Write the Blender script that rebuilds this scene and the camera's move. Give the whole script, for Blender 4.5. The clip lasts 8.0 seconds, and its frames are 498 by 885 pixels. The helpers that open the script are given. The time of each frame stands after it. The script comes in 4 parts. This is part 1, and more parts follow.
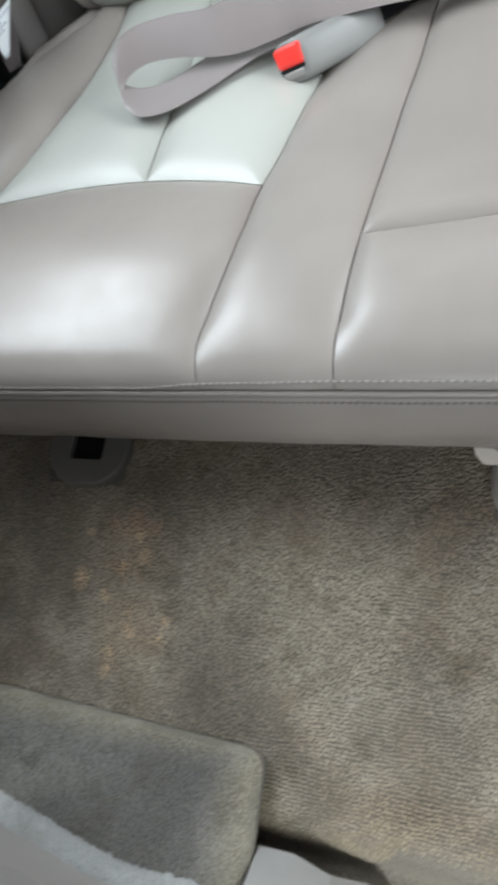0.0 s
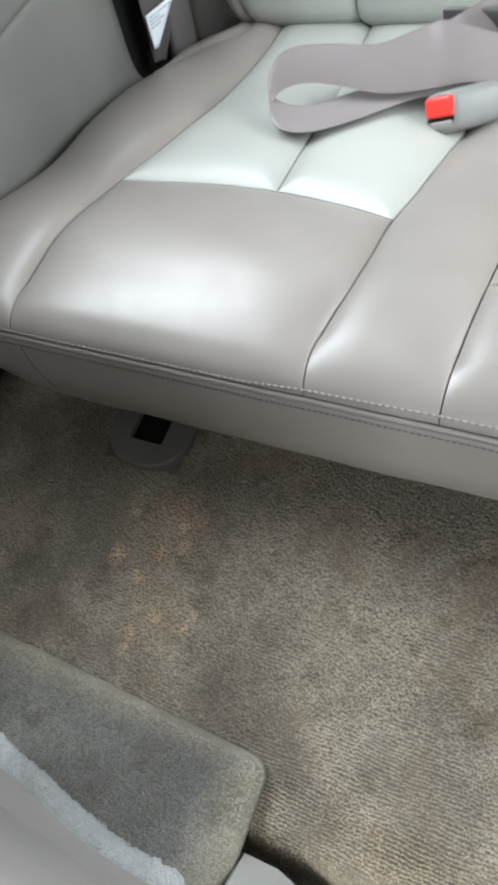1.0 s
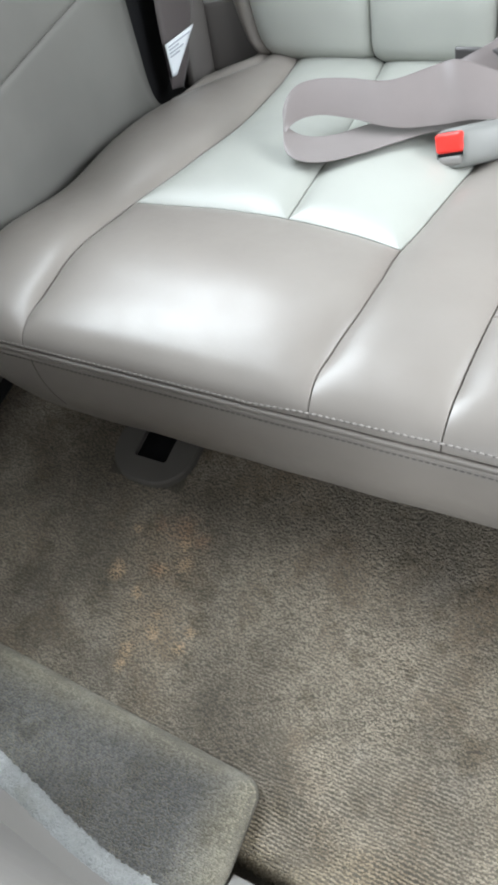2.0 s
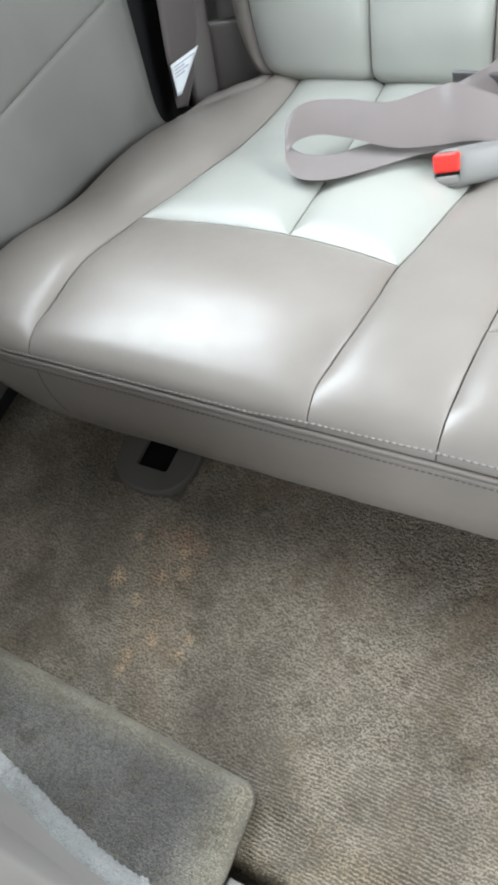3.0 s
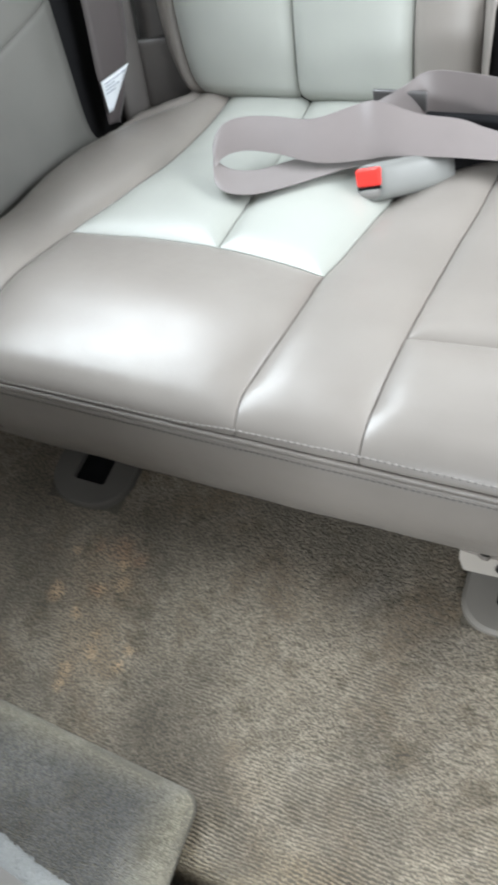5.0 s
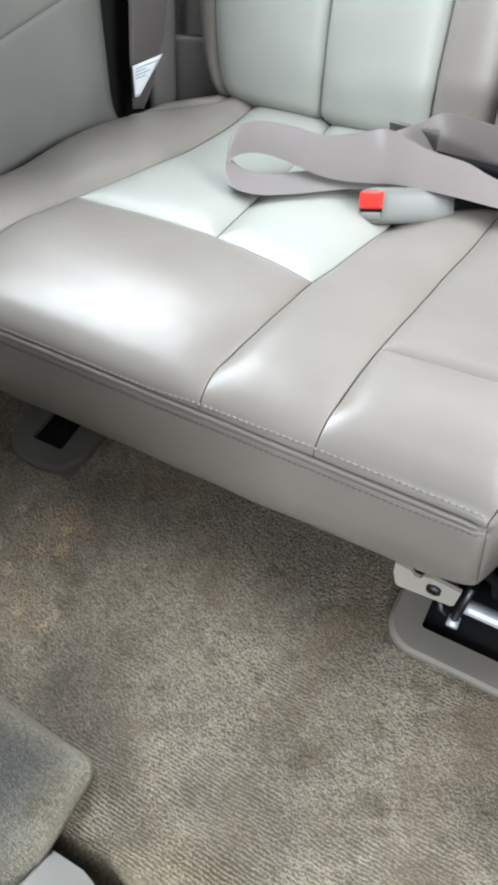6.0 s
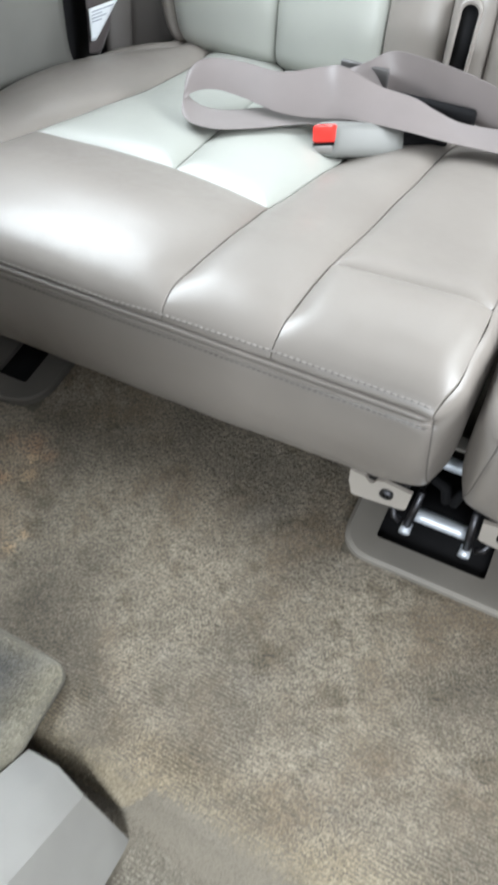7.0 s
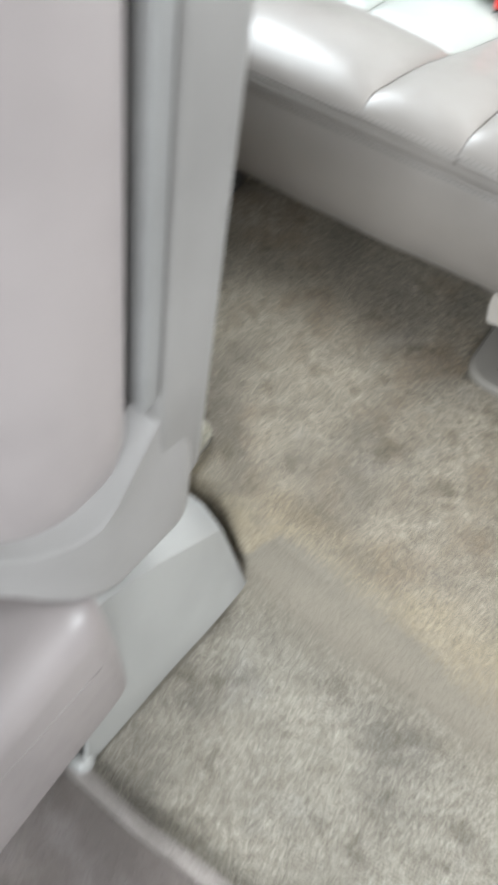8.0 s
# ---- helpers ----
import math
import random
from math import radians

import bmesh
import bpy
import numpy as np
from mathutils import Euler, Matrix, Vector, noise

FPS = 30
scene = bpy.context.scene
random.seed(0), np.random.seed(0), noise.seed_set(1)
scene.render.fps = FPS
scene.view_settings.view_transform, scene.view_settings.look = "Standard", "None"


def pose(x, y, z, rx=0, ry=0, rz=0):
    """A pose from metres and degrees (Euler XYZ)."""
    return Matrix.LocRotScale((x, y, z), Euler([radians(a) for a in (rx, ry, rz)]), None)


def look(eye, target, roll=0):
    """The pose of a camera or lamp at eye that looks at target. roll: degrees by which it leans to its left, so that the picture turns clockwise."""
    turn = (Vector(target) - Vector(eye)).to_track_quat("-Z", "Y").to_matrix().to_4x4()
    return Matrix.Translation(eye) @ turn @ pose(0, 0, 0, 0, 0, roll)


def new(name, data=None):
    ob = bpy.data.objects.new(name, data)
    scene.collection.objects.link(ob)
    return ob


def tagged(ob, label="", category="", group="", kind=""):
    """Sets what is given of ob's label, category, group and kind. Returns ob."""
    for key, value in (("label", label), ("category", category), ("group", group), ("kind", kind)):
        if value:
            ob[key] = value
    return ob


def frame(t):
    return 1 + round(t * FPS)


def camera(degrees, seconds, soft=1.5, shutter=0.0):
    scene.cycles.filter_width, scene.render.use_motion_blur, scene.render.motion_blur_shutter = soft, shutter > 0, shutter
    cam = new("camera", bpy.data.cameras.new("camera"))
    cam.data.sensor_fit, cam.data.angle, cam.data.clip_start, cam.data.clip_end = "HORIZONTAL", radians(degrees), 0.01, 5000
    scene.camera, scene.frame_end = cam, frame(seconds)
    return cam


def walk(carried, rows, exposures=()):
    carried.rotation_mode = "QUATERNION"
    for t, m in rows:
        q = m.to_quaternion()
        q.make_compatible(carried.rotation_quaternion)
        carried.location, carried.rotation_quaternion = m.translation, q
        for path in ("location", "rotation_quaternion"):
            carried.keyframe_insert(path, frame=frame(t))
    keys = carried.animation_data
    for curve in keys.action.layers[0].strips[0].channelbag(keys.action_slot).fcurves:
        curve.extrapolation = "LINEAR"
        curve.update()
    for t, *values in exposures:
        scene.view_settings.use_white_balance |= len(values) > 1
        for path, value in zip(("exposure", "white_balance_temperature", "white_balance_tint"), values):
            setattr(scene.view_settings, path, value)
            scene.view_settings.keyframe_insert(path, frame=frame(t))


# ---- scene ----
cam = camera(36.8, 8.0, soft=3.5, shutter=0.6)
PATH = [
    (0, (0.253, -0.204, 0.696), (-0.523, 0.404, -1.044), -46.2),
    (0.2, (0.245, -0.222, 0.706), (-0.568, 0.41, -1.008), -46.3),
    (0.3, (0.232, -0.228, 0.712), (-0.548, 0.426, -1.008), -41.0),
    (0.5, (0.214, -0.228, 0.715), (-0.543, 0.417, -1.02), -35.5),
    (1, (0.197, -0.245, 0.723), (-0.586, 0.436, -0.987), -30.5),
    (2.3, (0.199, -0.254, 0.733), (-0.599, 0.481, -0.948), -27.1),
    (2.5, (0.198, -0.261, 0.735), (-0.589, 0.482, -0.948), -26.4),
    (3, (0.205, -0.261, 0.742), (-0.601, 0.504, -0.921), -25.9),
    (3.5, (0.209, -0.259, 0.749), (-0.579, 0.53, -0.911), -24.8),
    (4, (0.214, -0.258, 0.751), (-0.549, 0.551, -0.912), -24.0),
    (4.5, (0.217, -0.254, 0.748), (-0.527, 0.575, -0.913), -23.0),
    (5, (0.228, -0.262, 0.744), (-0.474, 0.582, -0.928), -21.7),
    (5.2, (0.234, -0.27, 0.737), (-0.426, 0.633, -0.921), -16.7),
    (6.3, (0.25, -0.314, 0.727), (-0.355, 0.639, -0.923), -4.0),
    (6.5, (0.254, -0.327, 0.712), (-0.299, 0.592, -0.976), -3.2),
    (7, (0.282, -0.363, 0.719), (-0.255, 0.599, -0.95), -3.5),
    (7.5, (0.282, -0.466, 0.713), (-0.236, 0.487, -0.967), -0.1),
    (8, (0.28, -0.591, 0.706), (-0.289, 0.249, -1.018), 1.5),
]
walk(cam, [(t, look(eye, target, roll)) for t, eye, target, roll in PATH],
     exposures=[(0, -0.34), (0.5, -0.22), (1.2, -0.08), (2.5, 0.0), (5.2, 0.02), (7, 0.06), (8, 0.21)])

# ---- world, sun, window light ----
world = bpy.data.worlds.new("sky")
scene.world = world
world.use_nodes = True
wn = world.node_tree
sky = wn.nodes.new("ShaderNodeTexSky")
sky.sky_type, sky.sun_disc = "NISHITA", False
sky.sun_elevation, sky.sun_rotation = radians(48), radians(110)
wn.links.new(sky.outputs[0], wn.nodes["Background"].inputs[0])
wn.nodes["Background"].inputs[1].default_value = 0.05


def lamp(name, kind, m, energy, color, size=None, size_y=None, angle=None):
    data = bpy.data.lights.new(name, kind)
    data.energy, data.color = energy, color
    if kind == "AREA":
        data.shape, data.size, data.size_y = "RECTANGLE", size, size_y
    if angle is not None:
        data.angle = radians(angle)
    ob = new(name, data)
    ob.matrix_world = m
    return ob


lamp("sun", "SUN", look((3, -2, 4), (0, 0, 0)), 0.6, (1.0, 0.97, 0.92), angle=12)
lamp("window_light_left", "AREA", look((-0.64, 0.46, 0.83), (0.1, 0.40, 0.55)), 33.5, (0.85, 0.935, 1.0), 0.96, 0.60)
lamp("window_light_right", "AREA", look((1.06, 0.46, 0.80), (0.1, 0.36, 0.25)), 29.5, (0.90, 0.96, 1.0), 0.94, 0.44)
lamp("window_light_rear", "AREA", look((0.27, 1.39, 0.86), (0.2, 0.2, 0.2)), 13.0, (0.92, 0.98, 1.0), 1.1, 0.48)
lamp("window_light_door", "AREA", look((1.06, -0.44, 0.68), (0.1, -0.44, 0.25)), 0.9, (0.98, 0.99, 1.0), 0.70, 0.48)
lamp("window_light_front", "AREA", look((0.55, -1.74, 0.74), (0.35, 0.0, 0.15)), 29.5, (0.885, 0.955, 1.0), 0.80, 0.50)


# ---- materials ----
def material(name):
    mat = bpy.data.materials.new(name)
    mat.use_nodes = True
    return mat, mat.node_tree, mat.node_tree.nodes["Principled BSDF"]


def node(tree, kind, **inputs):
    n = tree.nodes.new(kind)
    for key, value in inputs.items():
        n.inputs[key.replace("_", " ")].default_value = value
    return n


def coords(tree):
    return tree.nodes.new("ShaderNodeTexCoord").outputs["Object"]


def mixed(tree, a, b, factor, blend="MIX"):
    """A colour mix; a, b and factor are sockets or values."""
    m = tree.nodes.new("ShaderNodeMix")
    m.data_type, m.blend_type = "RGBA", blend
    for socket, value in ((m.inputs[0], factor), (m.inputs[6], a), (m.inputs[7], b)):
        if isinstance(value, bpy.types.NodeSocket):
            tree.links.new(value, socket)
        else:
            socket.default_value = value
    return m.outputs[2]


def ramp(tree, socket, low, high, out_low=0.0, out_high=1.0):
    n = tree.nodes.new("ShaderNodeMapRange")
    n.interpolation_type = "SMOOTHSTEP"
    tree.links.new(socket, n.inputs[0])
    for i, v in enumerate((low, high, out_low, out_high)):
        n.inputs[i + 1].default_value = v
    return n.outputs[0]


def calc(tree, op, a, b):
    n = tree.nodes.new("ShaderNodeMath")
    n.operation = op
    for i, v in enumerate((a, b)):
        if isinstance(v, bpy.types.NodeSocket):
            tree.links.new(v, n.inputs[i])
        else:
            n.inputs[i].default_value = v
    return n.outputs[0]


def noise_of(tree, vector, scale, detail=4.0, rough=0.55):
    n = node(tree, "ShaderNodeTexNoise", Scale=scale, Detail=detail, Roughness=rough)
    tree.links.new(vector, n.inputs["Vector"])
    return n.outputs["Fac"]


def bumped(tree, bsdf, height, strength, distance):
    b = node(tree, "ShaderNodeBump", Strength=strength, Distance=distance)
    tree.links.new(height, b.inputs["Height"])
    tree.links.new(b.outputs[0], bsdf.inputs["Normal"])


def rgb(r, g, b):
    return (r, g, b, 1.0)


def leather(name, color, rough, dirt=0.12):
    mat, tree, bsdf = material(name)
    v = coords(tree)
    wrinkle = noise_of(tree, v, 55.0, 5.0, 0.6)
    broad = noise_of(tree, v, 7.0, 3.0)
    dark = rgb(*(c * (1 - dirt) for c in color))
    lit = rgb(*(min(1, c * (1 + dirt * 0.5)) for c in color))
    col = mixed(tree, dark, lit, ramp(tree, broad, 0.3, 0.7))
    tree.links.new(col, bsdf.inputs["Base Color"])
    tree.links.new(ramp(tree, wrinkle, 0.25, 0.75, rough - 0.03, rough + 0.06), bsdf.inputs["Roughness"])
    height = calc(tree, "ADD", calc(tree, "MULTIPLY", noise_of(tree, v, 420.0, 2.0), 0.18), wrinkle)
    bumped(tree, bsdf, height, 0.10, 0.0012)
    bsdf.inputs["Specular IOR Level"].default_value = 0.55
    return mat


def plastic(name, color, rough, scale=900.0, strength=0.15):
    mat, tree, bsdf = material(name)
    v = coords(tree)
    fine, broad = noise_of(tree, v, scale, 2.0), noise_of(tree, v, 9.0, 4.0)
    col = mixed(tree, rgb(*(c * 0.9 for c in color)), rgb(*(min(1, c * 1.06) for c in color)), ramp(tree, broad, 0.3, 0.7))
    tree.links.new(col, bsdf.inputs["Base Color"])
    tree.links.new(ramp(tree, broad, 0.3, 0.7, rough - 0.05, rough + 0.06), bsdf.inputs["Roughness"])
    bumped(tree, bsdf, fine, strength, 0.0006)
    return mat


def metal(name, color, rough):
    mat, tree, bsdf = material(name)
    v = coords(tree)
    streak = noise_of(tree, v, 160.0, 3.0)
    tree.links.new(mixed(tree, rgb(*(c * 0.8 for c in color)), rgb(*color), streak), bsdf.inputs["Base Color"])
    tree.links.new(ramp(tree, streak, 0.3, 0.7, rough, rough + 0.12), bsdf.inputs["Roughness"])
    bsdf.inputs["Metallic"].default_value = 1.0
    return mat


def webbing(name, color):
    mat, tree, bsdf = material(name)
    uv = tree.nodes.new("ShaderNodeTexCoord").outputs["UV"]
    w = node(tree, "ShaderNodeTexWave", Scale=26.0, Distortion=0.4)
    w.bands_direction = "DIAGONAL"
    tree.links.new(uv, w.inputs["Vector"])
    v = coords(tree)
    broad = noise_of(tree, v, 25.0, 4.0)
    col = mixed(tree, rgb(*(c * 0.88 for c in color)), rgb(*(c * 1.05 for c in color)), broad)
    tree.links.new(col, bsdf.inputs["Base Color"])
    bsdf.inputs["Roughness"].default_value = 0.36
    bsdf.inputs["Sheen Weight"].default_value = 0.2
    bumped(tree, bsdf, calc(tree, "ADD", w.outputs["Fac"], noise_of(tree, v, 900.0, 2.0)), 0.07, 0.0004)
    return mat


def carpet(name, color, spots=(), stain=None, per_tuft=True, worn=None, smudges_and_shade=(), faded=(), rust=(), end=None):
    """Cut-pile carpet: base colour, rust spots (x, y, radius), dark smudges and painted shade, and a worn pale patch.
    """
    mat, tree, bsdf = material(name)
    v = coords(tree)
    broad, middle, fine = noise_of(tree, v, 5.0, 4.0), noise_of(tree, v, 22.0, 5.0, 0.62), noise_of(tree, v, 700.0, 2.0)
    col = mixed(tree, rgb(*(c * 0.66 for c in color)), rgb(*(c * 1.26 for c in color)), ramp(tree, broad, 0.36, 0.64))
    col = mixed(tree, col, rgb(color[0] * 0.52, color[1] * 0.50, color[2] * 0.46), ramp(tree, middle, 0.50, 0.70, 0.0, 0.7))
    col = mixed(tree, col, rgb(color[0] * 1.2, color[1] * 1.23, color[2] * 1.3), ramp(tree, noise_of(tree, v, 13.0, 3.0), 0.55, 0.75, 0.0, 0.55))
    if stain:
        col = mixed(tree, col, rgb(*stain), ramp(tree, noise_of(tree, v, 9.0, 5.0), 0.48, 0.68, 0.0, 0.7))
    clump = noise_of(tree, v, 190.0, 3.0, 0.7)
    col = mixed(tree, col, rgb(*(c * 0.5 for c in color)), ramp(tree, clump, 0.5, 0.72, 0.0, 0.45))
    if worn:
        sep = tree.nodes.new("ShaderNodeSeparateXYZ")
        tree.links.new(v, sep.inputs[0])
        band = calc(tree, "ABSOLUTE", calc(tree, "ADD", sep.outputs["Y"], -worn[0]), 0.0)
        near = ramp(tree, band, worn[1], 0.0)
        if end is not None:
            near = calc(tree, "MAXIMUM", near, ramp(tree, sep.outputs["X"], end - 0.06, end))
        mask = calc(tree, "MULTIPLY", near, ramp(tree, noise_of(tree, v, 11.0, 5.0), *(worn[3:] or (0.42, 0.62))))
        col = mixed(tree, col, rgb(*worn[2]), calc(tree, "MULTIPLY", mask, 0.7))
    for kind, tint, amount, coarse, wide, core in ((faded, rgb(*(min(1, c * 1.45) for c in color)), 0.5, 40.0, 0.05, 0.0), (smudges_and_shade, rgb(*(c * 0.30 for c in color)), 0.34, 55.0, 0.07, 0.0),
                                             (spots, rgb(0.78, 0.56, 0.36), 0.8, 95.0, 0.016, 0.25), (rust, rgb(0.54, 0.33, 0.21), 0.6, 95.0, 0.018, 0.1)):
        if not kind:
            continue
        total = None
        wob = node(tree, "ShaderNodeTexNoise", Scale=coarse, Detail=5.0)
        tree.links.new(v, wob.inputs["Vector"])
        add = tree.nodes.new("ShaderNodeVectorMath")
        add.operation = "MULTIPLY_ADD"
        tree.links.new(wob.outputs["Color"], add.inputs[0])
        add.inputs[1].default_value = (wide, wide, 0.0)
        tree.links.new(v, add.inputs[2])
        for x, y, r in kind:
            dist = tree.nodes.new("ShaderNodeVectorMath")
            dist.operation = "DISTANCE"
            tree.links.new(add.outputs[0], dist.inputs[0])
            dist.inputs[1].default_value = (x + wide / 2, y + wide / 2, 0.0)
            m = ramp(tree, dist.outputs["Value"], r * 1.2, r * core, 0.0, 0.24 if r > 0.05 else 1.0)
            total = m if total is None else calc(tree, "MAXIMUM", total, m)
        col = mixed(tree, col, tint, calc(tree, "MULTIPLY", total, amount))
    if per_tuft:
        g = tree.nodes.new("ShaderNodeNewGeometry")
        col = mixed(tree, col, rgb(0.0, 0.0, 0.0), ramp(tree, g.outputs["Random Per Island"], 0.0, 1.0, 0.0, 0.36))
    else:
        col = mixed(tree, col, rgb(*(c * 0.45 for c in color)), ramp(tree, fine, 0.45, 0.7, 0.0, 0.55))
        bumped(tree, bsdf, calc(tree, "ADD", fine, noise_of(tree, v, 260.0, 3.0)), 0.9, 0.003)
    tree.links.new(col, bsdf.inputs["Base Color"])
    bsdf.inputs["Roughness"].default_value = 0.95
    bsdf.inputs["Specular IOR Level"].default_value = 0.15
    bsdf.inputs["Sheen Weight"].default_value = 0.12
    return mat


M_TAUPE = leather("taupe_leather", (0.243, 0.219, 0.199), 0.36, 0.08)
M_PALE = leather("pale_leather", (0.370, 0.378, 0.348), 0.37, 0.07)
M_SEAT2 = leather("front_leather", (0.280, 0.247, 0.240), 0.40)
M_PIPING = leather("piping_leather", (0.215, 0.196, 0.181), 0.4)
M_THREAD = plastic("thread", (0.256, 0.233, 0.214), 0.6)
M_DARKTHREAD = plastic("dark_thread", (0.14, 0.126, 0.116), 0.6)
M_TRIM = plastic("grey_trim", (0.153, 0.150, 0.140), 0.5)
M_SHELL = plastic("shell_plastic", (0.216, 0.204, 0.194), 0.42)
M_SHIELD = plastic("shield_plastic", (0.312, 0.306, 0.292), 0.36)
M_SKIRT = plastic("skirt_plastic", (0.258, 0.243, 0.233), 0.42)
M_STRIP = plastic("strip_plastic", (0.215, 0.209, 0.203), 0.42)
M_BUCKLE = plastic("buckle_plastic", (0.188, 0.190, 0.182), 0.46, strength=0.05)
M_RED = plastic("red_plastic", (0.80, 0.035, 0.025), 0.35, strength=0.03)
M_BEIGE = plastic("floor_plastic", (0.258, 0.237, 0.211), 0.6)
# floor plastic again, dusty and with the shade under the seat in its colour
M_DUSTY_SHADED = plastic("dusty_shaded_plastic", (0.155, 0.145, 0.132), 0.75)
M_BLACK = plastic("black_plastic", (0.006, 0.006, 0.007), 0.8)
M_BLACK.node_tree.nodes["Principled BSDF"].inputs["Specular IOR Level"].default_value = 0.2
M_BRACKET = plastic("painted_bracket", (0.404, 0.37, 0.335), 0.5)
M_TONGUE = plastic("worn_steel", (0.085, 0.08, 0.08), 0.4)
M_ZINC = metal("zinc_plated_steel", (0.86, 0.92, 1.0), 0.42)
M_ZINC.node_tree.nodes["Principled BSDF"].inputs["Metallic"].default_value = 0.45
M_DARKSTEEL = metal("dark_steel", (0.10, 0.10, 0.11), 0.4)
M_BELT = webbing("belt_webbing", (0.198, 0.172, 0.168))
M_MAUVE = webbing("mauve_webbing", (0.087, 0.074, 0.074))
M_LABEL = plastic("label_cloth", (0.78, 0.82, 0.86), 0.7)
M_INK = plastic("label_ink", (0.36, 0.40, 0.47), 0.7)
M_SHEET = carpet("carpet_backing", (0.20, 0.178, 0.145), per_tuft=False, worn=(-0.340, 0.062, (0.51, 0.45, 0.365), 0.0, 0.3))
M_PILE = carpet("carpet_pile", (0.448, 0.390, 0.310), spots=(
    (-0.231, -0.123, 0.014), (-0.159, -0.172, 0.012), (-0.169, -0.070, 0.014), (-0.158, -0.093, 0.014), (-0.182, -0.105, 0.012), (-0.231, -0.069, 0.008),
    (-0.196, -0.138, 0.011), (-0.162, -0.152, 0.009), (-0.120, -0.157, 0.010), (-0.176, -0.196, 0.012), (-0.177, -0.212, 0.010), (-0.124, -0.175, 0.010), (-0.178, -0.085, 0.062), (-0.165, -0.165, 0.056)),
    rust=((-0.178, -0.055, 0.020), (-0.205, -0.058, 0.012), (-0.186, -0.108, 0.011), (-0.150, -0.062, 0.012)),
    stain=(0.295, 0.222, 0.150), worn=(-0.312, 0.062, (0.58, 0.49, 0.35), 0.30, 0.55),
    # last three patches paint the shade below the cushion front; the rest are smudges
    smudges_and_shade=((-0.286, -0.214, 0.034), (-0.195, -0.222, 0.030), (-0.075, -0.228, 0.032), (0.008, -0.224, 0.030), (-0.33, -0.16, 0.034), (0.165, -0.010, 0.06), (0.10, -0.02, 0.05), (-0.03, -0.015, 0.06)),
    faded=((0.061, -0.221, 0.040), (0.083, -0.109, 0.034), (0.091, -0.172, 0.032)))
M_PILE_LOW = carpet("low_carpet_pile", (0.42, 0.385, 0.325), worn=(-0.36, 0.05, (0.50, 0.45, 0.37), 0.0, 0.3))
M_MAT = carpet("mat_carpet", (0.21, 0.18, 0.165), per_tuft=False)
M_MATEDGE = carpet("mat_binding", (0.36, 0.32, 0.295), per_tuft=False)
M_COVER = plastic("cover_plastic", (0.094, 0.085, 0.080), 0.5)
M_FLEECE = carpet("fleece", (0.42, 0.43, 0.425), per_tuft=False)
M_FLAP = carpet("flap_carpet", (0.300, 0.293, 0.280), worn=(-0.245, 0.042, (0.52, 0.47, 0.35), 0.15, 0.45), end=0.013)
M_FLAPBASE = carpet("flap_backing", (0.34, 0.315, 0.255), per_tuft=False)
# headliner and wall lining are coloured dark to hold down bounced light
M_LINER = plastic("headliner", (0.14, 0.138, 0.132), 0.9, 400.0, 0.4)
M_WALL = plastic("wall_lining", (0.035, 0.035, 0.034), 0.7)
M_GROUND = carpet("asphalt", (0.06, 0.06, 0.06), per_tuft=False)


# ---- building helpers ----
def thing(name, at, label, category, group="", kind=""):
    ob = new(name)
    ob.empty_display_size = 0.05
    ob.matrix_world = pose(*at)
    return tagged(ob, label, category, group, kind)


def part(name, bm, mat, parent=None, label="", smooth=True):
    """Link a bmesh in world coordinates as one mesh object under a thing or a part."""
    bmesh.ops.recalc_face_normals(bm, faces=bm.faces)
    for f in bm.faces:
        f.smooth = smooth
    return link(name, bm, mat, parent, label)


def link(name, bm, mat, parent=None, label=""):
    data = bpy.data.meshes.new(name)
    bm.to_mesh(data)
    bm.free()
    data.materials.append(mat)
    ob = new(name, data)
    if parent:
        ob.parent = parent
        base = Matrix()
        p = parent
        while p:
            base = p.matrix_basis @ base
            p = p.parent
        if parent.type == "EMPTY":
            ob.matrix_parent_inverse = base.inverted()
    return tagged(ob, label) if label else ob


def structure(name, bm, mat, label, category, smooth=False):
    return tagged(part(name, bm, mat, None, label, smooth), label, category, "", "structure")


def spline(points, t):
    """A smooth curve through points, for t from 0 to 1."""
    n = len(points) - 1
    x = min(max(t, 0.0), 1.0) * n
    i = min(int(x), n - 1)
    f = x - i
    p = [np.array(points[min(max(i + k, 0), n)], float) for k in (-1, 0, 1, 2)]
    return 0.5 * (2 * p[1] + (p[2] - p[0]) * f + (2 * p[0] - 5 * p[1] + 4 * p[2] - p[3]) * f * f + (3 * p[1] - p[0] - 3 * p[2] + p[3]) * f ** 3)


def along(table, y):
    """x of a line given as (x, y) knots, at y, eased."""
    ys = [k[1] for k in table]
    if y <= ys[0]:
        return table[0][0]
    if y >= ys[-1]:
        return table[-1][0]
    i = max(j for j in range(len(ys) - 1) if ys[j] <= y)
    f = (y - ys[i]) / (ys[i + 1] - ys[i])
    return float(spline([k[:1] for k in table], (i + f) / (len(ys) - 1))[0])


